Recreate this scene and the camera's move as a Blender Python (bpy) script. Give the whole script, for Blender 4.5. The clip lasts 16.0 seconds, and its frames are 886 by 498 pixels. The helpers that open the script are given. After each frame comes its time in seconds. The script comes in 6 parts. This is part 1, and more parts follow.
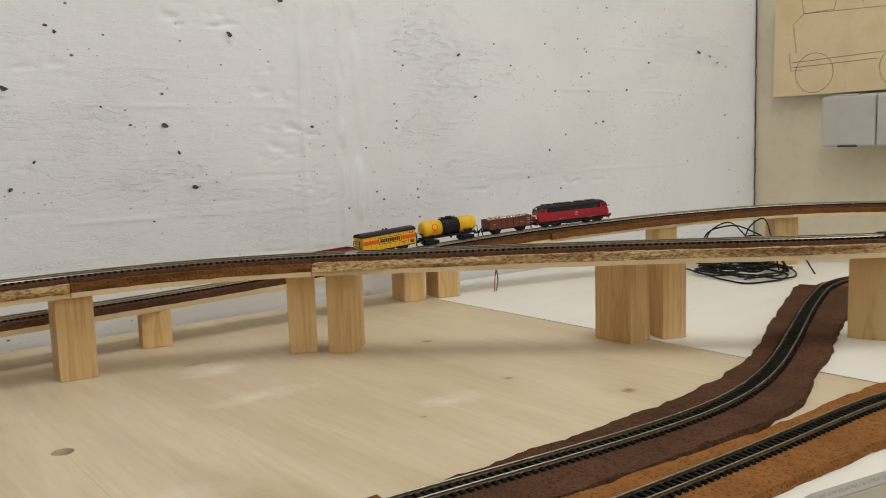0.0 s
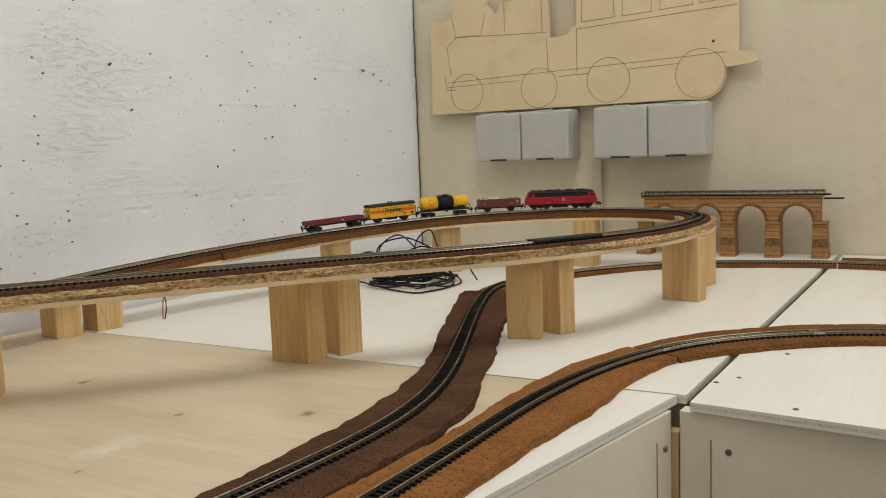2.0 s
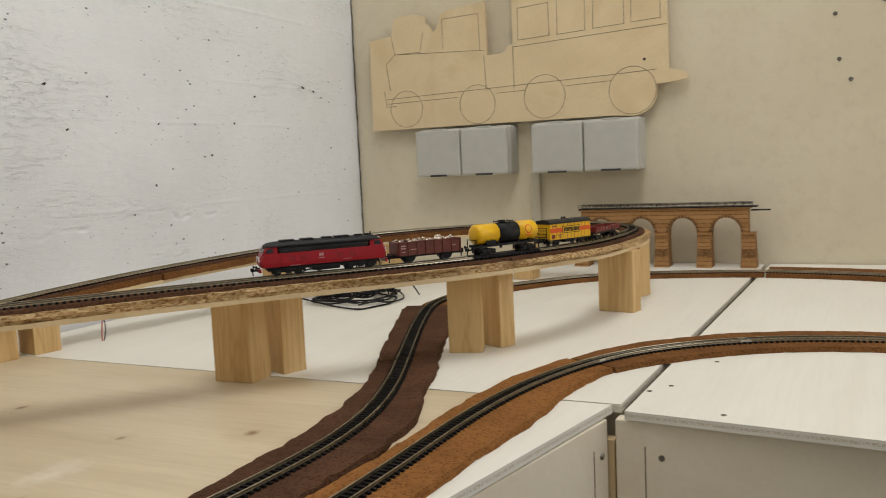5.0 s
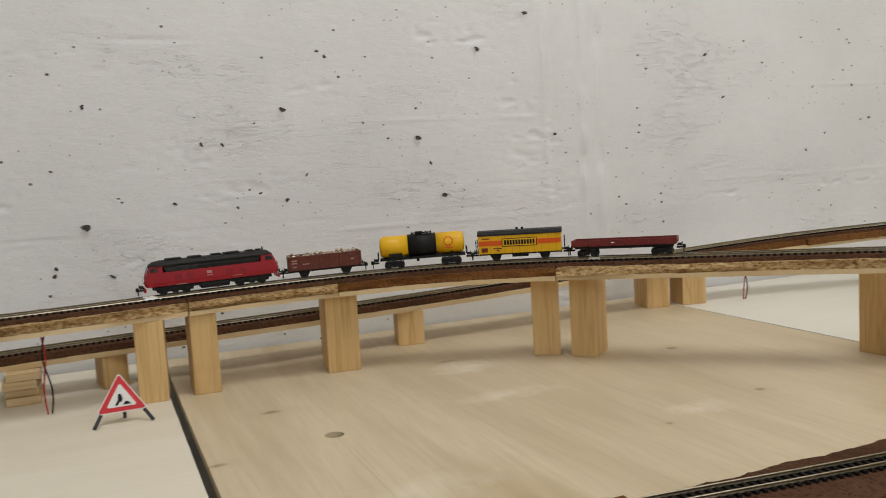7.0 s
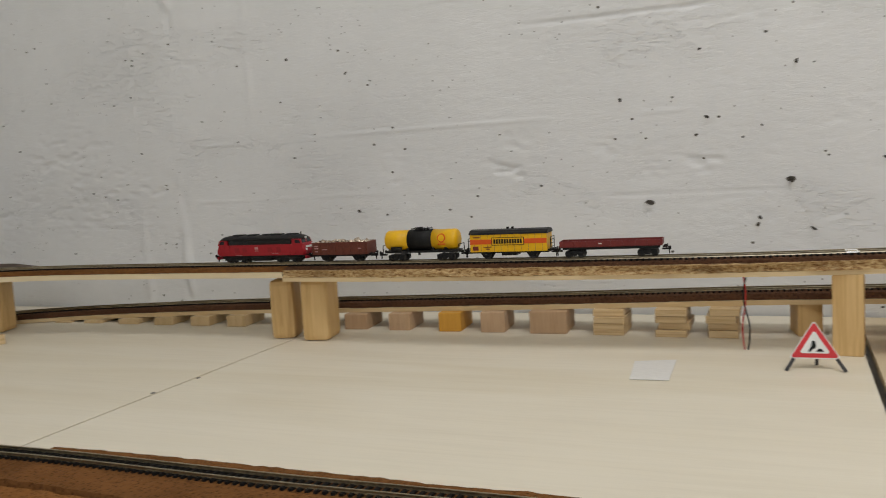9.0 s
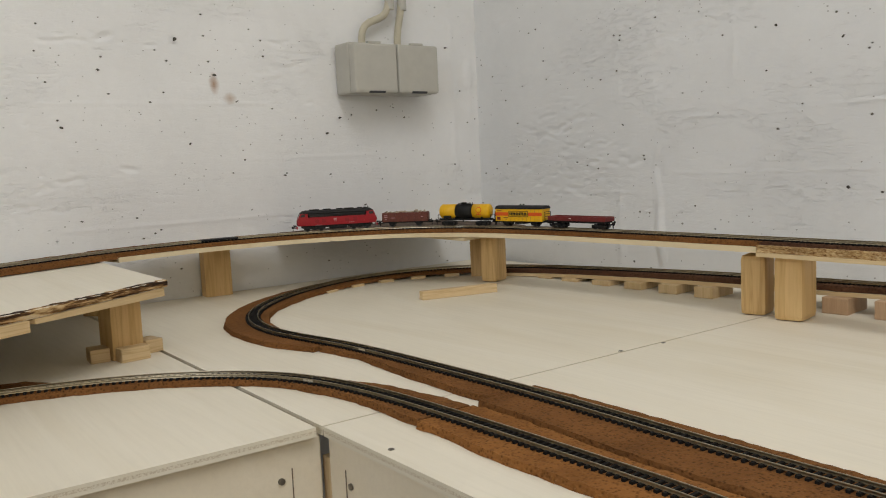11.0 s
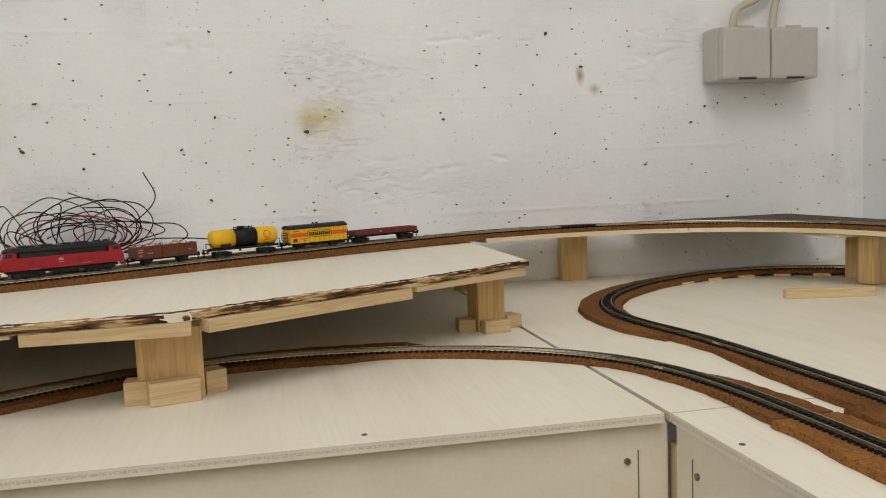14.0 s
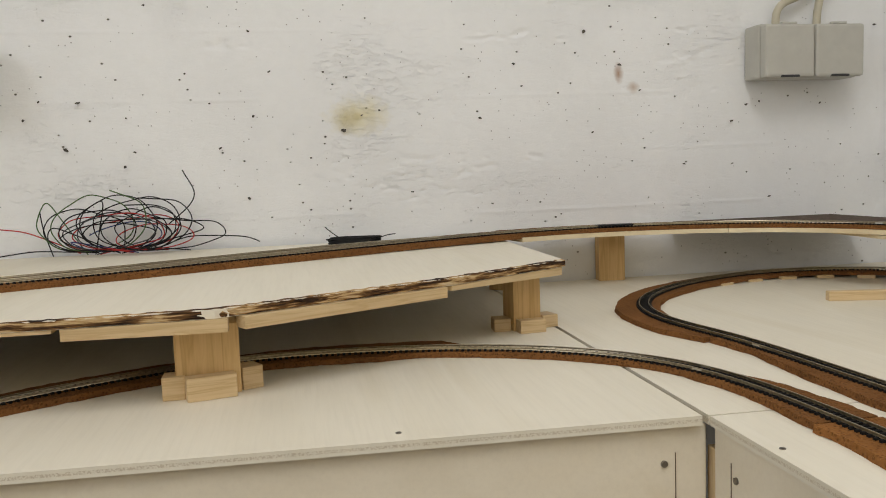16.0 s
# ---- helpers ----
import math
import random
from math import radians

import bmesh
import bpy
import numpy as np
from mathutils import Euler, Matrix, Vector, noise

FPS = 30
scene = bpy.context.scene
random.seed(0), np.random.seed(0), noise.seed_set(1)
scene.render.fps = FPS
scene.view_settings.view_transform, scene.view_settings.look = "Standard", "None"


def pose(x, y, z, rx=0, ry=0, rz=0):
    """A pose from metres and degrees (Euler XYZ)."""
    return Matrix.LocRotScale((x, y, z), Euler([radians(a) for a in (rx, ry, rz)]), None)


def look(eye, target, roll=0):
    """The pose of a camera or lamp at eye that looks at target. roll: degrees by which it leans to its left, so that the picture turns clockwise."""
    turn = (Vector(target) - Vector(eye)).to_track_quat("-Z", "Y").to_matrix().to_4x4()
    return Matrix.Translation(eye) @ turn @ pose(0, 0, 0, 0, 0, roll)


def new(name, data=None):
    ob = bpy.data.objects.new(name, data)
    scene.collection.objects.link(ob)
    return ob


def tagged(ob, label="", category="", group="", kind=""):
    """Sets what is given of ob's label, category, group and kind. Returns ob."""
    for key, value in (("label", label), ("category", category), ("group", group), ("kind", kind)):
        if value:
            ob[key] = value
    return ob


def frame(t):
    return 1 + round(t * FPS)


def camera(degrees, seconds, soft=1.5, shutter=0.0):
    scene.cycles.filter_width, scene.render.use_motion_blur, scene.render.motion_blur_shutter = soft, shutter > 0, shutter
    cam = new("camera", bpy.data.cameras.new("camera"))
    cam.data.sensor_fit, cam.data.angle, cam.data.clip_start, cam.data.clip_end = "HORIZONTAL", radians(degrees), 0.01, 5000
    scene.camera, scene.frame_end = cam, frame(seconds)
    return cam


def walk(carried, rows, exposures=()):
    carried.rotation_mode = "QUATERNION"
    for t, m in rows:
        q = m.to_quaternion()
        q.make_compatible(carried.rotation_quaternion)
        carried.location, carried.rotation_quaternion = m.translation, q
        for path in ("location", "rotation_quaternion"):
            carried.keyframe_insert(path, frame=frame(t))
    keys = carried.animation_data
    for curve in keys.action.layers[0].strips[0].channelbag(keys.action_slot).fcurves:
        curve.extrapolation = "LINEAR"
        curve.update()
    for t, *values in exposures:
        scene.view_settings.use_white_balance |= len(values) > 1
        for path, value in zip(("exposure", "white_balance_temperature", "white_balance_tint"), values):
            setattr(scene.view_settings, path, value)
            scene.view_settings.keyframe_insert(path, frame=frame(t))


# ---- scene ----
cam = camera(55.57, 16.0, 1.0, 0.15)


def aim(x, y, z, yaw, pitch, roll):
    """A camera pose from its place, its bearing from the north wall, its pitch and its roll, in degrees."""
    return Matrix.Translation((x, y, z)) @ (Euler((radians(90 + pitch), 0, radians(yaw))).to_matrix().to_4x4()) @ pose(0, 0, 0, 0, 0, roll)


PATH = [
    (0.0, aim(0.0000, -0.8002, 0.1618, -38.57, -6.70, -1.75)),
    (0.5, aim(0.0063, -0.7968, 0.1615, -44.96, -6.64, -1.91)),
    (1.0, aim(0.0107, -0.7947, 0.1620, -50.13, -6.56, -2.06)),
    (1.5, aim(0.0149, -0.7929, 0.1617, -54.93, -6.43, -2.14)),
    (2.0, aim(0.0199, -0.7910, 0.1623, -60.30, -6.40, -2.12)),
    (2.5, aim(0.0240, -0.7907, 0.1619, -64.60, -6.30, -2.26)),
    (3.0, aim(0.0267, -0.7902, 0.1623, -68.44, -6.24, -2.44)),
    (3.2, aim(0.0288, -0.7900, 0.1607, -69.88, -6.13, -2.53)),
    (3.9, aim(0.0310, -0.7910, 0.1630, -73.60, -6.05, -2.60)),
    (4.6, aim(0.0200, -0.7950, 0.1660, -70.00, -5.80, -2.65)),
    (5.3, aim(0.0045, -0.7999, 0.1677, -58.41, -5.68, -2.78)),
    (5.5, aim(0.0036, -0.7998, 0.1666, -53.98, -5.65, -3.07)),
    (6.0, aim(-0.0026, -0.8034, 0.1655, -42.29, -5.61, -3.42)),
    (6.5, aim(-0.0078, -0.8067, 0.1665, -32.81, -5.77, -3.26)),
    (7.0, aim(-0.0123, -0.8098, 0.1634, -22.49, -5.65, -3.23)),
    (7.5, aim(-0.0157, -0.8128, 0.1623, -12.62, -5.72, -3.10)),
    (8.0, aim(-0.0172, -0.8181, 0.1614, -1.55, -5.77, -3.09)),
    (8.5, aim(-0.0166, -0.8237, 0.1615, 10.21, -5.88, -3.50)),
    (9.0, aim(-0.0194, -0.8327, 0.1591, 22.60, -5.79, -3.42)),
    (9.5, aim(-0.0163, -0.8349, 0.1577, 35.83, -5.75, -3.45)),
    (10.0, aim(-0.0149, -0.8361, 0.1578, 42.94, -5.90, -3.38)),
    (10.2, aim(-0.0192, -0.8394, 0.1584, 45.18, -5.99, -3.17)),
    (12.3, aim(-0.0077, -0.8477, 0.1555, 66.23, -5.59, -2.35)),
    (12.5, aim(-0.0075, -0.8484, 0.1557, 67.90, -5.61, -2.30)),
    (13.0, aim(-0.0063, -0.8504, 0.1552, 71.61, -5.56, -2.24)),
    (13.5, aim(-0.0050, -0.8514, 0.1548, 74.96, -5.54, -2.16)),
    (14.0, aim(-0.0031, -0.8529, 0.1549, 77.76, -5.57, -2.15)),
    (14.5, aim(-0.0030, -0.8536, 0.1542, 79.57, -5.46, -2.02)),
    (15.0, aim(-0.0031, -0.8537, 0.1545, 80.24, -5.48, -1.94)),
    (15.5, aim(-0.0032, -0.8533, 0.1543, 80.25, -5.49, -1.99)),
    (16.0, aim(-0.0050, -0.8521, 0.1541, 80.23, -5.53, -2.03)),
]
walk(cam, PATH, exposures=[(0.0, -0.05), (3.2, -0.05), (5.3, -0.08), (7.0, -0.15), (8.5, -0.16), (9.0, -0.12), (9.6, -0.06), (12.5, 0.15), (16.0, 0.18)])

# ---- light, unseen: an assumed window behind the camera and a lamp under the ceiling ----
world = bpy.data.worlds.new("world")
scene.world = world
world.use_nodes = True
sky = world.node_tree.nodes.new("ShaderNodeTexSky")
sky.sky_type, sky.sun_disc = "NISHITA", False
sky.sun_elevation, sky.sun_rotation = radians(40), radians(200)
world.node_tree.links.new(sky.outputs[0], world.node_tree.nodes["Background"].inputs[0])
world.node_tree.nodes["Background"].inputs[1].default_value = 0.1


def area_lamp(name, m, sx, sy, watts, colour):
    data = bpy.data.lights.new(name, "AREA")
    data.shape, data.size, data.size_y, data.energy, data.color = "RECTANGLE", sx, sy, watts, colour
    ob = new(name, data)
    ob.matrix_world = m
    return ob


area_lamp("window_light", look((0.65, -2.42, 0.95), (0.2, 0.0, 0.1)), 1.25, 0.9, 8.6, (0.99, 0.99, 1.0))
area_lamp("ceiling_lamp_light", look((0.40, -0.72, 1.475), (0.40, -0.7201, 0.0)), 1.2, 0.5, 10.6, (0.995, 0.99, 0.995))


# ---- materials ----
class Mat:
    """A node material, built step by step."""

    def __init__(self, name, rough=0.6, metal=0.0, spec=0.4):
        self.m = bpy.data.materials.new(name)
        self.m.use_nodes = True
        self.t = self.m.node_tree
        self.b = self.t.nodes["Principled BSDF"]
        self.b.inputs["Roughness"].default_value = rough
        self.b.inputs["Metallic"].default_value = metal
        self.b.inputs["Specular IOR Level"].default_value = spec
        self.co = self.t.nodes.new("ShaderNodeTexCoord").outputs["Object"]
        self.bumps = None

    def node(self, kind, **values):
        n = self.t.nodes.new(kind)
        for k, v in values.items():
            n.inputs[k.replace("_", " ")].default_value = v
        return n

    def link(self, a, b):
        self.t.links.new(a, b)

    def coords(self, scale=(1, 1, 1), turn=(0, 0, 0)):
        n = self.t.nodes.new("ShaderNodeMapping")
        n.inputs["Scale"].default_value = scale
        n.inputs["Rotation"].default_value = turn
        self.link(self.co, n.inputs["Vector"])
        return n.outputs[0]

    def noise(self, scale, detail=4, rough=0.6, stretch=(1, 1, 1), warp=0.0):
        n = self.node("ShaderNodeTexNoise", Scale=scale, Detail=detail, Roughness=rough, Distortion=warp)
        self.link(self.coords(stretch), n.inputs["Vector"])
        return n.outputs["Fac"]

    def cells(self, scale, stretch=(1, 1, 1)):
        n = self.node("ShaderNodeTexVoronoi", Scale=scale)
        self.link(self.coords(stretch), n.inputs["Vector"])
        return n.outputs["Distance"]

    def ramp(self, fac, *stops):
        n = self.t.nodes.new("ShaderNodeValToRGB")
        e = n.color_ramp.elements
        while len(e) < len(stops):
            e.new(0.5)
        for el, (at, c) in zip(e, stops):
            el.position, el.color = at, (*c, 1) if len(c) == 3 else c
        self.link(fac, n.inputs[0])
        return n.outputs[0]

    def mix(self, fac, a, b, mode="MIX"):
        n = self.t.nodes.new("ShaderNodeMix")
        n.data_type, n.blend_type = "RGBA", mode
        for value, i in ((fac, 0), (a, 6), (b, 7)):
            if isinstance(value, (int, float)):
                n.inputs[i].default_value = value
            elif isinstance(value, tuple):
                n.inputs[i].default_value = (*value, 1)
            else:
                self.link(value, n.inputs[i])
        return n.outputs[2]

    def spot(self, centre, radii, soft=0.5, ragged=0.3, grain=120):
        """1 inside an uneven patch about a place of the object, 0 outside."""
        shift = self.t.nodes.new("ShaderNodeVectorMath")
        shift.operation = "SUBTRACT"
        self.link(self.co, shift.inputs[0])
        shift.inputs[1].default_value = centre
        size = self.t.nodes.new("ShaderNodeVectorMath")
        size.operation = "DIVIDE"
        self.link(shift.outputs[0], size.inputs[0])
        size.inputs[1].default_value = radii
        far = self.t.nodes.new("ShaderNodeVectorMath")
        far.operation = "LENGTH"
        self.link(size.outputs[0], far.inputs[0])
        add = self.t.nodes.new("ShaderNodeMath")
        add.operation = "MULTIPLY_ADD"
        self.link(self.noise(grain, 4), add.inputs[0])
        add.inputs[1].default_value = ragged * 2
        self.link(far.outputs["Value"], add.inputs[2])
        return self.ramp(add.outputs[0], (max(0.0, 0.5 - soft * 0.5 + ragged * 0.5), (1, 1, 1)), (min(1.0, 0.5 + soft * 0.5 + ragged * 0.5), (0, 0, 0)))

    def colour(self, socket):
        if isinstance(socket, tuple):
            self.b.inputs["Base Color"].default_value = (*socket, 1)
        else:
            self.link(socket, self.b.inputs["Base Color"])
        return self

    def bump(self, fac, depth, strength=1.0):
        n = self.node("ShaderNodeBump", Strength=strength, Distance=depth)
        self.link(fac, n.inputs["Height"])
        if self.bumps:
            self.link(self.bumps, n.inputs["Normal"])
        self.bumps = n.outputs[0]
        self.link(self.bumps, self.b.inputs["Normal"])
        return self

    def island(self):
        return self.t.nodes.new("ShaderNodeNewGeometry").outputs["Random Per Island"]

    def one(self):
        return self.t.nodes.new("ShaderNodeObjectInfo").outputs["Random"]


def plain(name, colour, rough=0.5, metal=0.0, vary=0.12, grain=900, bump=0.0, spec=0.4):
    m = Mat(name, rough, metal, spec)
    dark = tuple(c * (1 - vary) for c in colour)
    light = tuple(min(1, c * (1 + vary)) for c in colour)
    m.colour(m.ramp(m.noise(grain, 5), (0.3, dark), (0.7, light)))
    if bump:
        m.bump(m.noise(grain * 1.5, 5), bump)
    return m.m


def concrete(name, base, pit_amount, marks=()):
    """White paint over board-marked concrete, with air holes."""
    m = Mat(name, 0.75, 0, 0.25)
    blotch = m.noise(3.2, 6, 0.65)
    fine = m.noise(60, 6, 0.7)
    c = m.ramp(blotch, (0.3, tuple(b * 0.9 for b in base)), (0.62, base))
    c = m.mix(m.ramp(fine, (0.35, (0.0, 0.0, 0.0)), (0.75, (0.16, 0.16, 0.16))), c, tuple(b * 0.8 for b in base))
    spots = m.cells(46, (1.0, 1.0, 1.35))
    some = m.noise(9, 3)
    spot_mask = m.ramp(spots, (0.0, (1, 1, 1)), (0.055, (1, 1, 1)), (0.085, (0, 0, 0)))
    some_mask = m.ramp(some, (pit_amount, (0, 0, 0)), (pit_amount + 0.03, (1, 1, 1)))
    both = m.mix(1.0, spot_mask, some_mask, "MULTIPLY")
    c = m.mix(both, c, (0.16, 0.145, 0.125))
    tiny = m.ramp(m.cells(115), (0.0, (1, 1, 1)), (0.07, (1, 1, 1)), (0.12, (0, 0, 0)))
    where = m.ramp(m.noise(16, 4), (0.50, (0, 0, 0)), (0.54, (0.8,) * 3))
    c = m.mix(m.mix(1.0, tiny, where, "MULTIPLY"), c, (0.24, 0.22, 0.20))
    for centre, radii, tint, strength in marks:
        c = m.mix(m.mix(1.0, m.spot(centre, radii, 0.7, 0.35, 60), (strength,) * 3, "MULTIPLY"), c, tint)
    m.colour(c)
    m.bump(m.noise(14, 6, 0.65, (0.35, 0.35, 1.8)), 0.0006, 0.5)
    dents = m.ramp(m.noise(150, 6, 0.75, (0.45, 0.45, 1.3)), (0.50, (0, 0, 0)), (0.66, (1, 1, 1)))
    gate = m.ramp(m.noise(7, 5, 0.6, (0.7, 0.7, 1.6)), (0.50, (0.12,) * 3), (0.62, (1, 1, 1)))
    m.bump(m.mix(1.0, dents, gate, "MULTIPLY"), -0.0010, 0.7)
    m.bump(m.noise(260, 5, 0.7, (0.6, 0.6, 1.4)), 0.0006, 0.6)
    m.bump(both, -0.003, 0.8)
    return m.m


def plywood(name, light, dark, along, knots=(), streak=1.0, layers=False):
    """Pale rotary-cut veneer: long soft flames of grain, fine pores."""
    m = Mat(name, 0.5, 0, 0.35)
    st = (0.16, 1, 1) if along == "x" else (1, 0.16, 1)
    flame = m.noise(7, 5, 0.55, st, 1.2)
    pore = m.noise(240, 4, 0.7, (0.05, 1, 1) if along == "x" else (1, 0.05, 1))
    c = m.ramp(flame, (0.32, dark), (0.5, light), (0.68, tuple(a * 0.55 + b * 0.45 for a, b in zip(light, dark))))
    c = m.mix(m.ramp(pore, (0.45, (0, 0, 0)), (0.72, (0.3 * streak,) * 3)), c, tuple(b * 0.75 for b in dark))
    smear = m.noise(11, 5, 0.6, st, 0.8)
    c = m.mix(m.ramp(smear, (0.5, (0, 0, 0)), (0.72, (0.45 * streak,) * 3)), c, tuple(b * 0.86 for b in dark))
    stain = m.noise(2.3, 5, 0.6)
    c = m.mix(m.ramp(stain, (0.45, (0, 0, 0)), (0.7, (0.35, 0.35, 0.35))), c, tuple(min(1, a * 1.08) for a in light))
    for x, y, rx, ry, heavy in knots:
        if heavy < 0:
            c = m.mix(m.mix(1.0, m.spot((x, y, 0), (rx * 2, ry * 2, 1), 0.9, 0.5, 60), (-heavy,) * 3, "MULTIPLY"), c, (0.86, 0.80, 0.68))
            continue
        c = m.mix(m.mix(1.0, m.spot((x, y, 0), (rx * 5, ry * 5, 1), 0.9, 0.2, 90), (0.4,) * 3, "MULTIPLY"), c, dark)
        if heavy == 0:
            continue
        c = m.mix(m.mix(1.0, m.spot((x, y, 0), (rx * 2, ry * 2, 1), 0.5, 0.3, 300), (heavy,) * 3, "MULTIPLY"), c, (0.20, 0.105, 0.05))
    if layers:
        # the cut edge: a dotted core between two veneers
        deep = m.t.nodes.new("ShaderNodeSeparateXYZ")
        m.link(m.co, deep.inputs[0])
        down = m.node("ShaderNodeMath")
        down.operation = "MULTIPLY"
        m.link(deep.outputs[2], down.inputs[0])
        down.inputs[1].default_value = -150.0
        core = m.ramp(down.outputs[0], (0.26, (0, 0, 0)), (0.32, (1, 1, 1)), (0.56, (1, 1, 1)), (0.62, (0, 0, 0)))
        fibre = m.ramp(m.noise(800, 3, 0.6), (0.45, (0.10,) * 3), (0.58, (0.8,) * 3))
        c = m.mix(m.mix(1.0, core, fibre, "MULTIPLY"), c, (0.56, 0.47, 0.33))
    m.colour(c)
    m.bump(pore, 0.0002, 0.5)
    m.bump(m.noise(30, 4), 0.0008, 0.25)
    return m.m


def timber(name, light, dark, rings=260, lying=False):
    """Planed softwood with upright growth lines, each piece of its own tone."""
    m = Mat(name, 0.55, 0, 0.35)
    shift = m.t.nodes.new("ShaderNodeVectorMath")
    shift.operation = "MULTIPLY_ADD"
    m.link(m.one(), shift.inputs[0])
    shift.inputs[1].default_value = (0.7, 1.3, 0.9)
    m.link(m.coords((0.045, 0.7, 1) if lying else (1, 0.7, 0.045)), shift.inputs[2])
    n = m.node("ShaderNodeTexNoise", Scale=rings, Detail=2.0, Roughness=0.5, Distortion=1.1)
    m.link(shift.outputs[0], n.inputs["Vector"])
    c = m.ramp(n.outputs["Fac"], (0.38, light), (0.50, tuple(a * 0.88 + b * 0.12 for a, b in zip(light, dark))), (0.57, tuple(a * 0.45 + b * 0.55 for a, b in zip(light, dark))), (0.64, tuple(a * 0.85 + b * 0.15 for a, b in zip(light, dark))))
    c = m.mix(m.ramp(m.noise(900, 3, 0.6, (0.05, 1, 1) if lying else (1, 1, 0.05)), (0.4, (0, 0, 0)), (0.75, (0.28,) * 3)), c, dark)
    tone = m.ramp(m.one(), (0.0, (0.86, 0.84, 0.8)), (1.0, (1, 1, 1)))
    m.colour(m.mix(1.0, c, tone, "MULTIPLY"))
    m.bump(m.noise(700, 3, 0.6, (1, 1, 0.06)), 0.0002, 0.5)
    return m.m


def cork(name, light, dark, crumbs):
    m = Mat(name, 0.95, 0, 0.06)
    grain = m.cells(420)
    c = m.ramp(grain, (0.05, dark), (0.45, light))
    c = m.mix(m.ramp(m.noise(25, 5), (0.35, (0, 0, 0)), (0.7, (0.6,) * 3)), c, tuple(0.55 * d + 0.3 * l for d, l in zip(dark, light)))
    c = m.mix(m.ramp(m.noise(650, 3), (0.64, (0, 0, 0)), (0.72, (crumbs,) * 3)), c, (0.42, 0.27, 0.13))
    m.colour(c)
    m.bump(grain, 0.0011, 0.8)
    m.bump(m.noise(900, 4), 0.0005, 0.8)
    return m.m


WEST, EAST, SOUTH, LOW, TOP = -1.062, 1.333, -2.45, -0.82, 1.5
WALL = concrete("white_concrete", (0.86, 0.865, 0.862), 0.47)
WALL_W = concrete("white_concrete_west", (0.90, 0.90, 0.892), 0.45, [((1.680, 0, 1.042), (0.07, 0.5, 0.045), (0.70, 0.60, 0.26), 0.7), ((1.665, 0, 1.037), (0.03, 0.5, 0.03), (0.50, 0.42, 0.18), 0.6),
                                                                     ((2.020, 0, 1.088), (0.011, 0.5, 0.024), (0.34, 0.17, 0.07), 0.9), ((2.040, 0, 1.070), (0.015, 0.5, 0.014), (0.40, 0.24, 0.12), 0.7)])
PLY_WHITE = plywood("primed_plywood", (0.80, 0.74, 0.61), (0.74, 0.67, 0.52), "x", (), 0.6, True)
PLY_EAST = plywood("white_plywood", (0.83, 0.80, 0.71), (0.78, 0.74, 0.63), "x", (), 0.5, True)
PLY_RAW = plywood("raw_plywood", (0.67, 0.56, 0.385), (0.49, 0.375, 0.215), "y", [(0.396, -0.373, 0.004, 0.003, 0.8), (0.432, -0.451, 0.006, 0.005, 0.9), (0.427, -0.239, 0.005, 0.004, 0.9), (0.090, -0.235, 0.007, 0.004, 0.8), (0.041, -0.326, 0.006, 0.003, 0.7), (0.251, -0.169, 0.010, 0.004, 0.6), (0.30, -0.40, 0.003, 0.002, 0.6), (0.45, -0.10, 0.035, 0.009, 0.0), (0.30, -0.17, 0.03, 0.007, 0.0), (0.535, -0.30, 0.006, 0.035, 0.0), (0.17, -0.10, 0.035, 0.012, 0.0), (0.09, -0.48, 0.012, 0.03, 0.0), (0.38, -0.30, 0.008, 0.03, 0.0), (0.255, -0.195, 0.030, 0.022, -0.8), (0.245, -0.285, 0.045, 0.016, -0.6), (0.335, -0.385, 0.030, 0.014, -0.6), (0.13, -0.42, 0.05, 0.02, -0.4)], 0.9)
PLY_CLEAN = plywood("clean_plywood_edge", (0.80, 0.68, 0.46), (0.68, 0.53, 0.31), "x", (), 0.6)
PLY_EDGE = plywood("plywood_edge", (0.72, 0.56, 0.33), (0.52, 0.35, 0.16), "x")
PANEL = plywood("cream_panel", (0.84, 0.755, 0.60), (0.78, 0.685, 0.515), "y", (), 0.5)
CUTOUT = plywood("birch_sheet", (0.74, 0.59, 0.36), (0.66, 0.50, 0.285), "x", (), 0.6)
POST = timber("planed_spruce", (0.76, 0.53, 0.25), (0.50, 0.285, 0.09), 130)
PALE = timber("pale_offcut", (0.73, 0.555, 0.325), (0.53, 0.355, 0.155))
PALE_LYING = timber("pale_batten", (0.73, 0.555, 0.325), (0.50, 0.325, 0.14), 200, True)
PINK = timber("beech_offcut", (0.58, 0.40, 0.25), (0.44, 0.28, 0.16), 400)
AMBER = timber("orange_offcut", (0.72, 0.38, 0.06), (0.58, 0.27, 0.03), 400)
CORK_DARK = cork("dark_cork", (0.11, 0.054, 0.030), (0.034, 0.017, 0.010), 0.22)
CORK_BROWN = cork("orange_cork", (0.30, 0.130, 0.040), (0.10, 0.040, 0.012), 0.3)
CORK_RUST = cork("rust_cork", (0.215, 0.095, 0.032), (0.068, 0.029, 0.011), 0.25)


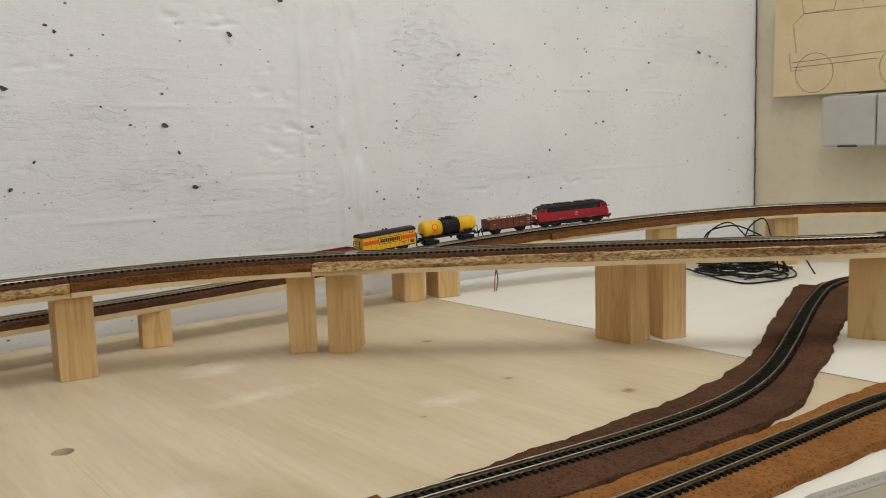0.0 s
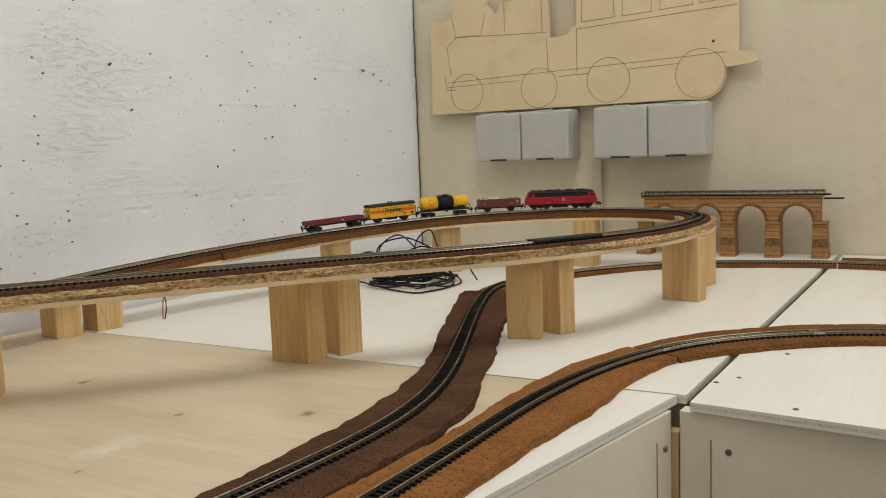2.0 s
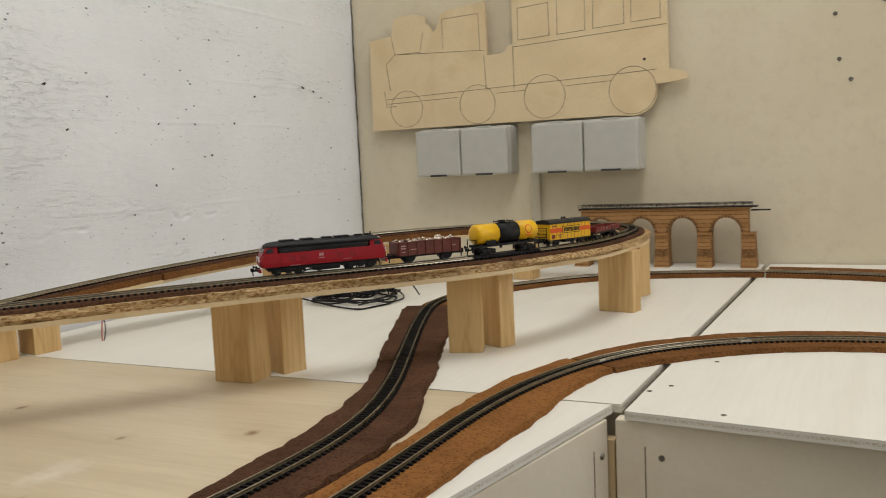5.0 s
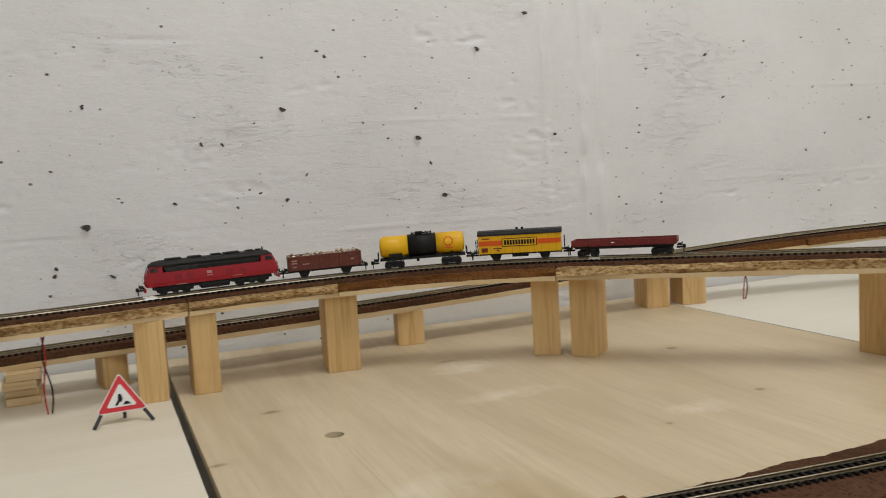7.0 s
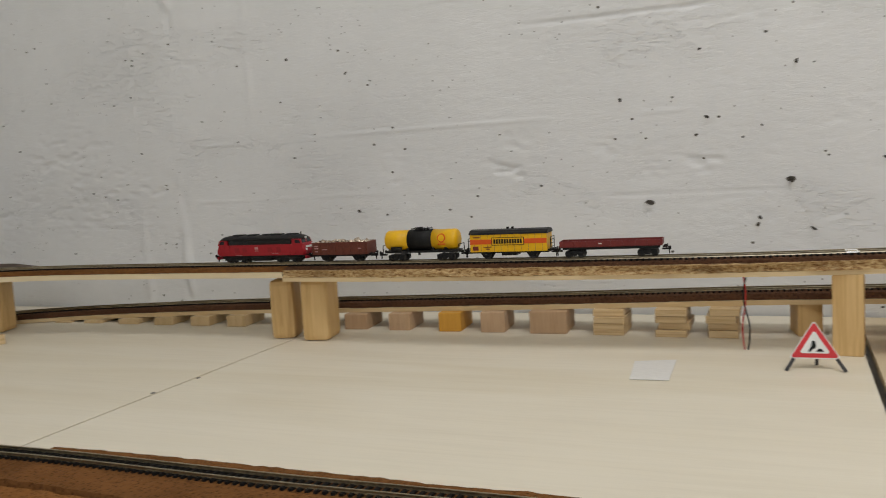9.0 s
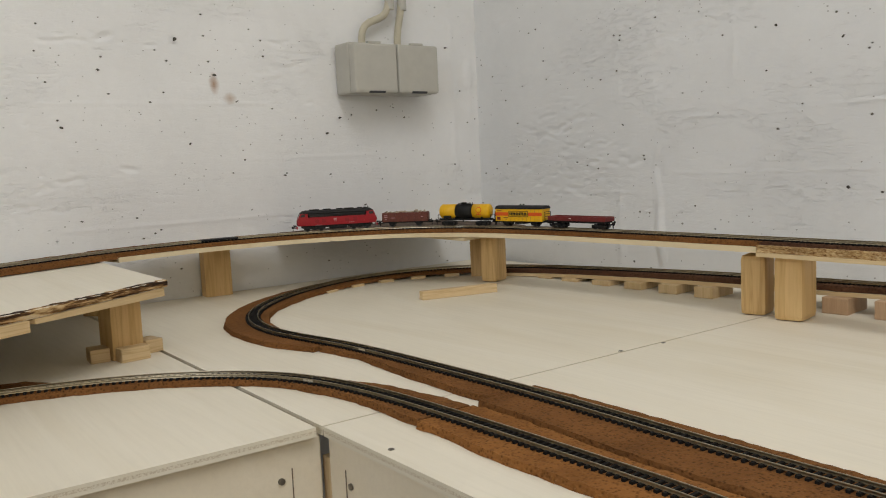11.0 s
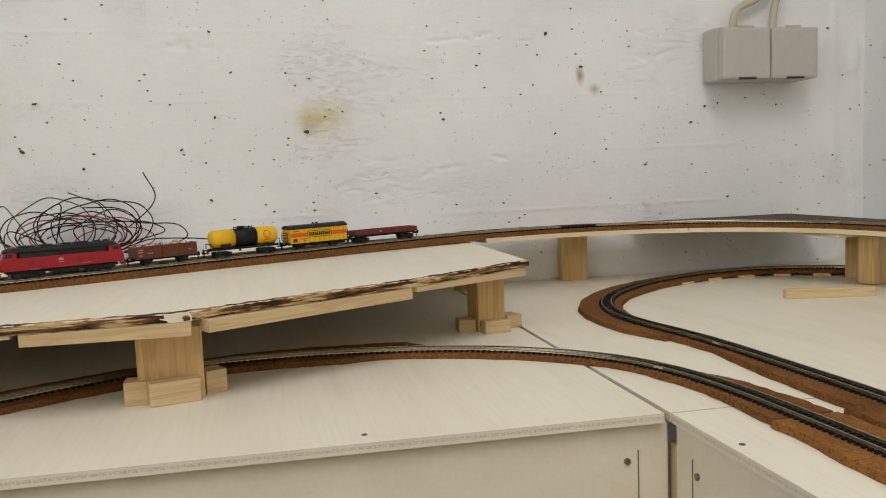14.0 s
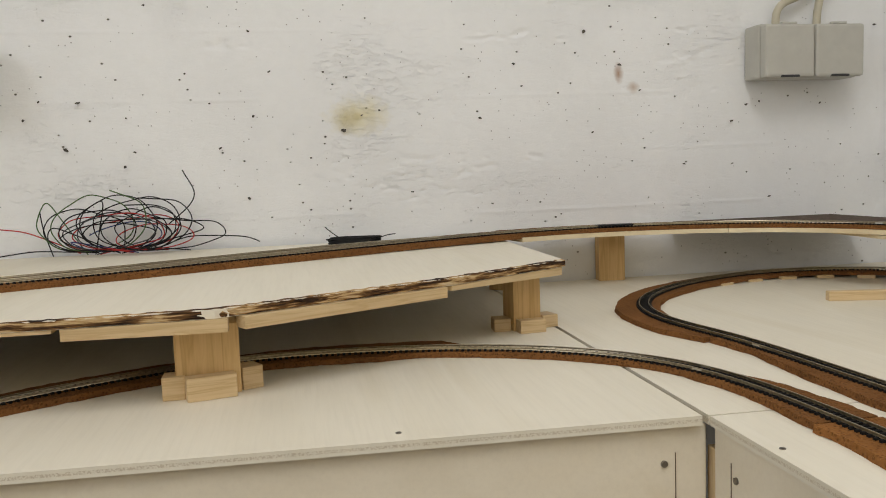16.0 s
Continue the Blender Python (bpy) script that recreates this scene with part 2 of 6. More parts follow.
def chipboard():
    """A torn edge of pressed chips: straw, brown and black flecks, streaked along the edge."""
    m = Mat("torn_chip_edge", 0.9, 0, 0.15)
    c = m.ramp(m.noise(520, 5, 0.75, (0.5, 0.5, 1.2)), (0.33, (0.10, 0.045, 0.018)), (0.42, (0.30, 0.165, 0.065)), (0.52, (0.52, 0.35, 0.165)), (0.66, (0.68, 0.53, 0.31)))
    c = m.mix(m.ramp(m.noise(30, 5, 0.7), (0.52, (0, 0, 0)), (0.66, (0.6,) * 3)), c, (0.16, 0.075, 0.03))
    m.colour(c)
    m.bump(m.noise(420, 4, 0.7), 0.0014, 0.9)
    return m.m


CORK_EDGE = chipboard()
RAIL = plain("nickel_rail", (0.43, 0.37, 0.26), 0.32, 1.0, 0.25, 400)
SLEEPER = plain("black_sleeper", (0.012, 0.011, 0.010), 0.7, 0, 0.3, 500, 0.0, 0.12)
BLACK = plain("black_plastic", (0.012, 0.012, 0.012), 0.5, 0, 0.25, 700, 0.0, 0.2)
DARKGREY = plain("dark_grey_plastic", (0.04, 0.04, 0.042), 0.5, 0, 0.25, 700)
ROOFGREY = plain("anthracite_roof", (0.016, 0.015, 0.015), 0.5, 0, 0.25, 500, 0.0, 0.22)
DULLRED = plain("dull_red_plastic", (0.24, 0.008, 0.014), 0.5, 0, 0.1, 500)
FAINT = plain("faint_print", (0.45, 0.25, 0.24), 0.5, 0, 0.1, 500)
RED = plain("traffic_red_plastic", (0.32, 0.009, 0.017), 0.38, 0, 0.08, 500)
BROWN = plain("oxide_brown_plastic", (0.125, 0.03, 0.018), 0.5, 0, 0.2, 500)
MAROON = plain("maroon_plastic", (0.16, 0.02, 0.018), 0.45, 0, 0.15, 500)
YELLOW = plain("yellow_plastic", (0.80, 0.45, 0.008), 0.36, 0, 0.05, 400)
ORANGE = plain("orange_stripe", (0.70, 0.10, 0.012), 0.4, 0, 0.05, 400)
SIGNRED = plain("sign_red", (0.62, 0.02, 0.025), 0.4, 0, 0.05, 300)
WHITE = plain("white_plastic", (0.80, 0.79, 0.76), 0.4, 0, 0.04, 300)
GLASS = plain("dark_window", (0.03, 0.032, 0.035), 0.12, 0, 0.2, 300)
STEEL = plain("wheel_steel", (0.10, 0.095, 0.09), 0.4, 0.8, 0.2, 500)
SCRAP = plain("foil_load", (0.62, 0.52, 0.42), 0.25, 0.9, 0.35, 350, 0.0008)
GREYBOX = plain("grey_plastic_housing", (0.50, 0.485, 0.43), 0.5, 0, 0.04, 60)
CONDUIT = plain("ivory_cable", (0.52, 0.475, 0.36), 0.45, 0, 0.06, 60)
HOLE = plain("hollow_dark", (0.05, 0.042, 0.034), 0.9, 0, 0.4, 300)
PITMAT = plain("air_hole_concrete", (0.10, 0.088, 0.074), 0.95, 0, 0.5, 500, 0.0006)
FLOORMAT = plain("screed_floor", (0.30, 0.28, 0.26), 0.7, 0, 0.2, 6)
CEILMAT = plain("white_ceiling_paint", (0.80, 0.80, 0.78), 0.85, 0, 0.04, 6)
LINE = plain("pencil_line", (0.17, 0.12, 0.075), 0.8, 0, 0.2, 200)


def char_mat():
    """A sawn edge, straw-coloured where torn, charred brown to black in long streaks."""
    m = Mat("charred_sawn_edge", 0.85, 0, 0.2)
    c = m.ramp(m.noise(95, 5, 0.65, (0.5, 0.22, 3.2)), (0.40, (0.03, 0.016, 0.008)), (0.50, (0.17, 0.085, 0.03)), (0.56, (0.50, 0.33, 0.15)), (0.66, (0.66, 0.52, 0.33)))
    m.colour(c)
    m.bump(m.noise(300, 4, 0.6, (0.5, 0.3, 2)), 0.0012, 0.8)
    return m.m


CUTEDGE = char_mat()
SCREW = plain("screw_steel", (0.22, 0.20, 0.17), 0.4, 0.9, 0.3, 300)
BOARDMARK = plain("knot_brown", (0.30, 0.17, 0.08), 0.7, 0, 0.35, 200)


def cream_wall():
    m = Mat("cream_painted_panel", 0.6, 0, 0.3)
    c = m.ramp(m.noise(2.6, 6, 0.6), (0.3, (0.63, 0.545, 0.385)), (0.65, (0.72, 0.645, 0.485)))
    c = m.mix(m.ramp(m.noise(55, 6, 0.7), (0.5, (0, 0, 0)), (0.8, (0.3,) * 3)), c, (0.48, 0.385, 0.24))
    m.colour(c)
    m.bump(m.noise(45, 5), 0.0012, 0.5)
    return m.m


BEIGE = cream_wall()


def stone_mat():
    m = Mat("sandstone_plastic", 0.8, 0, 0.2)
    n = m.node("ShaderNodeTexBrick", Scale=1.0, Mortar_Size=0.0005, Brick_Width=0.0062, Row_Height=0.0032)
    n.inputs["Color1"].default_value = (0.42, 0.22, 0.085, 1)
    n.inputs["Color2"].default_value = (0.30, 0.145, 0.05, 1)
    n.inputs["Mortar"].default_value = (0.13, 0.06, 0.022, 1)
    m.link(m.coords((1, 1, 1), (radians(90), 0, radians(90))), n.inputs["Vector"])
    m.colour(m.mix(m.ramp(m.noise(220, 4), (0.35, (0, 0, 0)), (0.75, (0.5,) * 3)), n.outputs["Color"], (0.46, 0.27, 0.11)))
    m.bump(n.outputs["Fac"], -0.0006, 0.8)
    m.bump(m.noise(700, 4), 0.0004, 0.6)
    return m.m


STONE = stone_mat()


# ---- mesh helpers ----
def mesh_object(name, bm, material, parent=None, smooth=False):
    data = bpy.data.meshes.new(name)
    bmesh.ops.recalc_face_normals(bm, faces=bm.faces)
    if smooth:
        for f in bm.faces:
            f.smooth = True
    bm.to_mesh(data)
    bm.free()
    data.materials.append(material)
    ob = new(name, data)
    if parent:
        ob.parent = parent
    return ob


def part(name, bm, material, parent, label="", smooth=False):
    ob = mesh_object(name, bm, material, parent, smooth)
    return tagged(ob, label)


def empty(name, m=None):
    ob = new(name)
    ob.empty_display_size = 0.02
    if m:
        ob.matrix_world = m
    return ob


def add_box(bm, c, s, bevel=0.0, turn=None):
    """A box of size s about c, its edges rounded."""
    m = Matrix.Translation(c) @ (turn or Matrix()) @ Matrix.Diagonal((*s, 1))
    made = bmesh.ops.create_cube(bm, size=1, matrix=m)["verts"]
    if bevel:
        edges = {e for v in made for e in v.link_edges}
        bmesh.ops.bevel(bm, geom=list(edges), offset=bevel, segments=2, affect="EDGES", profile=0.6)
    return bm


def box(c, s, bevel=0.0, turn=None):
    return add_box(bmesh.new(), c, s, bevel, turn)


def add_tube(bm, a, b, r, n=12, r2=None):
    a, b = Vector(a), Vector(b)
    turn = (b - a).to_track_quat("Z", "Y").to_matrix().to_4x4()
    bmesh.ops.create_cone(bm, cap_ends=True, segments=n, radius1=r, radius2=r if r2 is None else r2, depth=(b - a).length,
                          matrix=Matrix.Translation((a + b) / 2) @ turn)
    return bm


def add_prism(bm, outline, lo, hi, axis="z"):
    """A plate: an outline of 2D points, between lo and hi along an axis."""
    def place(u, v, w):
        return {"z": (u, v, w), "x": (w, u, v), "y": (u, w, v)}[axis]
    low = [bm.verts.new(place(u, v, lo)) for u, v in outline]
    top = [bm.verts.new(place(u, v, hi)) for u, v in outline]
    bm.faces.new(low)
    bm.faces.new(list(reversed(top)))
    n = len(outline)
    for i in range(n):
        bm.faces.new((low[i], low[(i + 1) % n], top[(i + 1) % n], top[i]))
    return bm


def sides(line):
    """Unit vectors to the left of a path of points, in the plan."""
    d = np.gradient(line[:, :2], axis=0)
    d /= np.linalg.norm(d, axis=1)[:, None]
    return np.stack([-d[:, 1], d[:, 0]], 1)


def sweep(line, profile, wobble=None):
    """A bar along a path: profile points (u to the left, v up); wobble(i, k) shifts u, v of a point."""
    bm = bmesh.new()
    left = sides(line)
    rings = []
    for i, p in enumerate(line):
        ring = []
        for k, (u, v) in enumerate(profile):
            du, dv = wobble(i, k) if wobble else (0, 0)
            ring.append(bm.verts.new((p[0] + left[i, 0] * (u + du), p[1] + left[i, 1] * (u + du), p[2] + v + dv)))
        rings.append(ring)
    n = len(profile)
    for a, b in zip(rings, rings[1:]):
        for k in range(n):
            bm.faces.new((a[k], a[(k + 1) % n], b[(k + 1) % n], b[k]))
    bm.faces.new(list(reversed(rings[0])))
    bm.faces.new(rings[-1])
    return bm


def even(points, step=0.005, reach=0.035):
    """A smooth path through a few points, at even steps."""
    p = np.array(points, float)
    d = np.r_[0, np.cumsum(np.linalg.norm(np.diff(p, axis=0), axis=1))]
    s = np.linspace(0, d[-1], int(d[-1] / step) + 1)
    q = np.stack([np.interp(s, d, p[:, k]) for k in range(3)], 1)
    m = int(reach / step)
    for _ in range(2):
        e = np.r_[2 * q[0] - q[m:0:-1], q, 2 * q[-1] - q[-2:-m - 2:-1]]
        c = np.r_[np.zeros((1, 3)), np.cumsum(e, 0)]
        q = (c[2 * m + 1:] - c[:-2 * m - 1]) / (2 * m + 1)
    return q


def run(line):
    return np.r_[0, np.cumsum(np.linalg.norm(np.diff(line, axis=0), axis=1))]


def cut(line, a, b):
    """The stretch of a path between two lengths along it."""
    d = run(line)
    s = np.linspace(a, b, max(2, int((b - a) / 0.005)))
    return np.stack([np.interp(s, d, line[:, k]) for k in range(3)], 1)


# ---- the ways of the tracks: x, y and the height of the rail's top ----
LOW_EAST = [(x, y, 0.008) for x, y in (
    (1.057, -1.359), (1.098, -1.105), (1.158, -0.913), (1.192, -0.812), (1.204, -0.692), (1.172, -0.553), (1.138, -0.478), (1.035, -0.395),
    (0.950, -0.357), (0.880, -0.358), (0.757, -0.404), (0.617, -0.463), (0.560, -0.487), (0.498, -0.509), (0.445, -0.521), (0.388, -0.523),
    (0.343, -0.519), (0.290, -0.514), (0.203, -0.503), (0.051, -0.494), (-0.126, -0.488), (-0.270, -0.491))]
LOW_WEST = [(x, y, 0.008) for x, y in (
    (-0.347, -0.489), (-0.420, -0.488), (-0.470, -0.490), (-0.534, -0.493), (-0.610, -0.497), (-0.655, -0.503), (-0.729, -0.521), (-0.803, -0.513),
    (-0.870, -0.479), (-0.941, -0.402))] + [
    (-0.982, -0.301, 0.0095), (-0.979, -0.209, 0.0105), (-0.931, -0.122, 0.0115), (-0.830, -0.080, 0.0135), (-0.700, -0.075, 0.0190),
    (-0.598, -0.075, 0.0235), (-0.390, -0.075, 0.0288), (-0.214, -0.075, 0.0335), (-0.060, -0.075, 0.0385), (0.110, -0.073, 0.0415), (0.250, -0.070, 0.0440),
    (0.367, -0.068, 0.0475), (0.470, -0.066, 0.0520), (0.555, -0.068, 0.0580)]
HIGH_EAST = [
    (0.650, -0.079, 0.0630), (0.717, -0.093, 0.0668), (0.800, -0.115, 0.0702), (0.880, -0.143, 0.0740), (1.006, -0.209, 0.0792), (1.070, -0.263, 0.0802), (1.140, -0.350, 0.0805), (1.164, -0.425, 0.0803),
    (1.146, -0.494, 0.0803), (1.109, -0.538, 0.0805), (1.040, -0.565, 0.0810), (0.948, -0.572, 0.0820), (0.816, -0.570, 0.0858), (0.732, -0.543, 0.0878),
    (0.676, -0.513, 0.0880), (0.620, -0.473, 0.0880), (0.576, -0.435, 0.0880), (0.527, -0.389, 0.0876), (0.480, -0.348, 0.0870), (0.432, -0.306, 0.0862),
    (0.384, -0.263, 0.0850), (0.337, -0.215, 0.0838), (0.255, -0.168, 0.0825), (0.170, -0.143, 0.0802),
]
HIGH_WEST = [
    (0.100, -0.137, 0.0787), (0.038, -0.139, 0.0775), (-0.060, -0.150, 0.0768), (-0.200, -0.160, 0.0766), (-0.335, -0.160, 0.0758), (-0.455, -0.153, 0.0748),
    (-0.579, -0.152, 0.0743), (-0.739, -0.165, 0.0750), (-0.855, -0.197, 0.0757), (-0.925, -0.255, 0.0762), (-0.965, -0.330, 0.0765), (-0.982, -0.410, 0.0770),
    (-0.987, -0.500, 0.0773), (-0.972, -0.610, 0.0769), (-0.922, -0.735, 0.0762), (-0.875, -0.830, 0.0757), (-0.835, -0.915, 0.0752), (-0.793, -0.992, 0.0748),
    (-0.763, -1.055, 0.0746), (-0.720, -1.150, 0.0745), (-0.660, -1.290, 0.0745), (-0.570, -1.550, 0.0745),
]
SIDE_WAY = [(x, y, 0.008) for x, y in (
    (0.670, -1.360), (0.745, -1.050), (0.789, -0.860), (0.787, -0.805), (0.777, -0.760), (0.757, -0.715), (0.728, -0.672), (0.688, -0.633), (0.626, -0.603),
    (0.554, -0.585), (0.478, -0.578), (0.400, -0.578), (0.305, -0.574), (0.050, -0.562), (-0.233, -0.549), (-0.310, -0.551), (-0.390, -0.554), (-0.465, -0.558),
    (-0.530, -0.567), (-0.584, -0.589), (-0.618, -0.620), (-0.647, -0.658), (-0.667, -0.699), (-0.680, -0.742), (-0.689, -0.786), (-0.693, -0.828),
    (-0.694, -0.868), (-0.690, -0.905), (-0.677, -0.950), (-0.650, -1.000), (-0.620, -1.050), (-0.550, -1.130))]
MAIN = even(LOW_EAST + LOW_WEST + HIGH_EAST + HIGH_WEST)
SIDE = even(SIDE_WAY)
MAIN_RUN = run(MAIN)


def along(line, x, y):
    """The length along a path at which it passes a place nearest."""
    return float(run(line)[np.argmin((line[:, 0] - x) ** 2 + (line[:, 1] - y) ** 2)])


S_RISE = along(MAIN, -0.915, -0.135)
S_JOIN = along(MAIN, 0.555, -0.068)
S_STATION = along(MAIN, -0.975, -0.60)

# ---- the room ----


def relief_wall(name, width, height, fine_from, lines, crumbs, seams, material):
    """A board-marked wall: thin ridges where boards met, crumbled patches, rough upright seams.
    The mesh is fine from fine_from on and in the band above the layout, coarse elsewhere."""
    x = np.r_[np.arange(-0.02, fine_from, 0.04), np.arange(fine_from, width + 0.021, 0.003)]
    z = np.r_[np.arange(0, 0.76, 0.04), np.arange(0.78, 1.32, 0.002), np.linspace(1.33, height, 26)]
    nx, nz = len(x), len(z)
    gx, gz = np.meshgrid(x, z, indexing="ij")
    rng = np.random.default_rng(len(name))
    kx, kz = np.meshgrid(np.fft.fftfreq(nx) * 6.2832, np.fft.fftfreq(nz) * 6.2832, indexing="ij")

    def cloud(lx, lz):
        """Smooth noise of unit strength, lx and lz cells long."""
        r = np.real(np.fft.ifft2(np.fft.fft2(rng.normal(size=(nx, nz))) * np.exp(-0.5 * ((kx * lx) ** 2 + (kz * lz) ** 2))))
        return r / r.std()

    d = 0.0003 * cloud(70, 60) + 0.00005 * cloud(1.2, 0.8)
    flakes = np.clip(cloud(1.3, 0.9) + 0.5 * cloud(4, 1.5) - 0.35, 0, 1.5)
    where = 0.05 + 0.55 * np.clip(cloud(22, 10) - 1.1, 0, 1)
    for at, h, rx, rz in crumbs:
        where = np.maximum(where, np.exp(-(((gx - at) / rx) ** 2 + ((gz - h) / rz) ** 2) ** 1.5) * np.clip(0.75 + 0.5 * cloud(8, 6), 0, 1))
    d -= 0.0013 * flakes * where
    bend = cloud(30, 400)
    for a, b, h, proud in lines:
        ends = np.clip((gx - a) / 0.03, 0, 1) * np.clip((b - gx) / 0.03, 0, 1)
        d += 0.6 * proud * ends * np.clip(0.65 + 0.5 * cloud(9, 40), 0, 1.2) * np.exp(-((gz - h - 0.0007 * bend) / 0.0014) ** 2)
    for at, deep, wide in seams:
        d += 1.4 * deep * (0.55 + 0.45 * cloud(2, 5)) * np.exp(-((gx - at - 0.002 * bend.mean(0)) / wide) ** 2) * np.clip(0.8 + 0.5 * cloud(4, 25), 0.1, 1.5)
    co = np.stack([gx, -np.clip(d, -0.004, 0.0035), gz], 2).reshape(-1, 3)
    idx = np.arange(nx * nz).reshape(nx, nz)
    quads = np.stack([idx[:-1, :-1], idx[1:, :-1], idx[1:, 1:], idx[:-1, 1:]], 2).reshape(-1, 4)
    rim = np.r_[idx[:, 0], idx[-1, 1:], idx[-2::-1, -1], idx[0, -2:0:-1]]
    back = co[rim] * (1, 0, 1) + (0, 0.2, 0)
    n, m = len(co), len(rim)
    k = np.arange(m)
    sides_of = np.stack([rim, n + k, n + (k + 1) % m, rim[(k + 1) % m]], 1)
    data = bpy.data.meshes.new(name)
    data.from_pydata(np.r_[co, back].tolist(), [], quads.tolist() + sides_of.tolist() + [(n + k[::-1]).tolist()])
    data.polygons.foreach_set("use_smooth", np.r_[np.ones(len(quads), bool), np.zeros(m + 1, bool)])
    data.materials.append(material)
    return new(name, data)


wall_north = tagged(relief_wall(
    "wall_north", EAST - WEST, TOP - LOW, 0.0,
    [(a - WEST, b - WEST, h - LOW, p) for a, b, h, p in (
        (-0.68, -0.10, 0.197, 0.0016), (0.05, 0.45, 0.212, 0.0012), (0.36, 0.48, 0.142, -0.0014), (0.20, 0.48, 0.106, 0.0013), (0.54, 1.15, 0.239, 0.0011), (-0.30, 0.10, 0.292, -0.0024), (-0.46, -0.22, 0.327, 0.0018),
        (0.58, 1.25, 0.129, 0.0012), (-0.70, -0.30, 0.130, 0.0008), (-1.05, -0.70, 0.105, 0.0010), (-1.05, 1.30, 0.405, 0.0012), (0.55, 1.30, 0.300, 0.0008), (-0.20, 0.40, 0.118, -0.0010))],
    [(a - WEST, h - LOW, rx, rz) for a, h, rx, rz in (
        (0.435, 0.175, 0.035, 0.035), (-0.435, 0.155, 0.025, 0.028), (-0.29, 0.158, 0.028, 0.034), (0.08, 0.165, 0.09, 0.030), (-0.12, 0.155, 0.08, 0.022), (0.90, 0.118, 0.10, 0.008), (0.34, 0.29, 0.05, 0.02),
        (0.20, 0.245, 0.04, 0.012), (0.70, 0.108, 0.08, 0.006), (0.42, 0.24, 0.03, 0.03), (0.47, 0.12, 0.03, 0.03), (-0.9, 0.2, 0.05, 0.03), (0.0, 0.10, 0.10, 0.012), (-0.25, 0.325, 0.06, 0.01), (0.40, 0.34, 0.05, 0.03))],
    [(0.521 - WEST, 0.0030, 0.006), (0.500 - WEST, 0.0016, 0.004), (0.452 - WEST, 0.0012, 0.004), (-0.707 - WEST, 0.0024, 0.006), (-0.77 - WEST, 0.0022, 0.006), (-0.60 - WEST, 0.0010, 0.005)], WALL),
    "white-painted board-marked concrete wall with air holes", "wall", kind="structure")
wall_north.location = (WEST, 0, LOW)
wall_west = tagged(relief_wall(
    "wall_west", -SOUTH, TOP - LOW, 0.95,
    [(a - SOUTH, b - SOUTH, h - LOW, p) for a, b, h, p in (
        (-1.40, -0.26, 0.2435, 0.0009), (-0.50, -0.18, 0.171, 0.0009), (-0.64, -0.22, 0.0955, 0.0014), (-1.40, -0.70, 0.325, 0.0010), (-1.45, -0.05, 0.42, 0.0012), (-1.4, -0.75, 0.10, 0.0010))],
    [(a - SOUTH, h - LOW, rx, rz) for a, h, rx, rz in (
        (-0.55, 0.318, 0.14, 0.008), (-0.32, 0.320, 0.06, 0.010), (-0.58, 0.166, 0.07, 0.007), (-0.67, 0.222, 0.02, 0.014), (-0.30, 0.255, 0.02, 0.014), (-0.35, 0.085, 0.06, 0.007), (-0.95, 0.31, 0.10, 0.007),
        (-0.78, 0.165, 0.03, 0.007), (-1.1, 0.12, 0.06, 0.012))],
    [(-SOUTH - 0.02, 0.0030, 0.007), (-SOUTH - 0.05, 0.0014, 0.006)], WALL_W),
    "white-painted pitted concrete wall with a yellow stain", "wall", kind="structure")
wall_west.matrix_world = Matrix.Translation((WEST, SOUTH, LOW)) @ pose(0, 0, 0, 0, 0, 90)
wall_east = tagged(mesh_object("wall_east", box((EAST + 0.1, SOUTH / 2, (LOW + TOP) / 2), (0.2, -SOUTH, TOP - LOW)), BEIGE),
                   "cream-painted wall with drill holes and faint stains", "wall", kind="structure")
# the south wall, out of view, with a window opening added for the light
bm = bmesh.new()
for c, s in (((-0.635, SOUTH - 0.1, 0.34), (1.27, 0.2, 2.32)), ((1.425, SOUTH - 0.1, 0.34), (0.25, 0.2, 2.32)), ((0.65, SOUTH - 0.1, -0.18), (1.30, 0.2, 1.28)),
             ((0.65, SOUTH - 0.1, 1.46), (1.30, 0.2, 0.08))):
    add_box(bm, c, s)
tagged(mesh_object("wall_south", bm, CEILMAT), "plain white wall with an assumed window opening", "wall", kind="structure")
tagged(mesh_object("floor", box((0.13, -1.2, LOW - 0.05), (2.9, 2.9, 0.1)), FLOORMAT), "grey screed floor", "floor", kind="structure")
tagged(mesh_object("ceiling", box((0.13, -1.2, TOP + 0.05), (2.9, 2.9, 0.1)), CEILMAT), "plain white ceiling", "ceiling", kind="structure")
crack = bmesh.new()
for k in range(60):
    z = -0.0 + k * 0.014
    add_box(crack, (EAST - 0.0035 + random.uniform(-0.001, 0.001), -0.0012, z), (random.uniform(0.0006, 0.0015), 0.0016, 0.015))
part("joint", crack, HOLE, wall_east, "dark crack where the walls meet")
wall_east.children[-1].matrix_parent_inverse = wall_east.matrix_world.inverted()

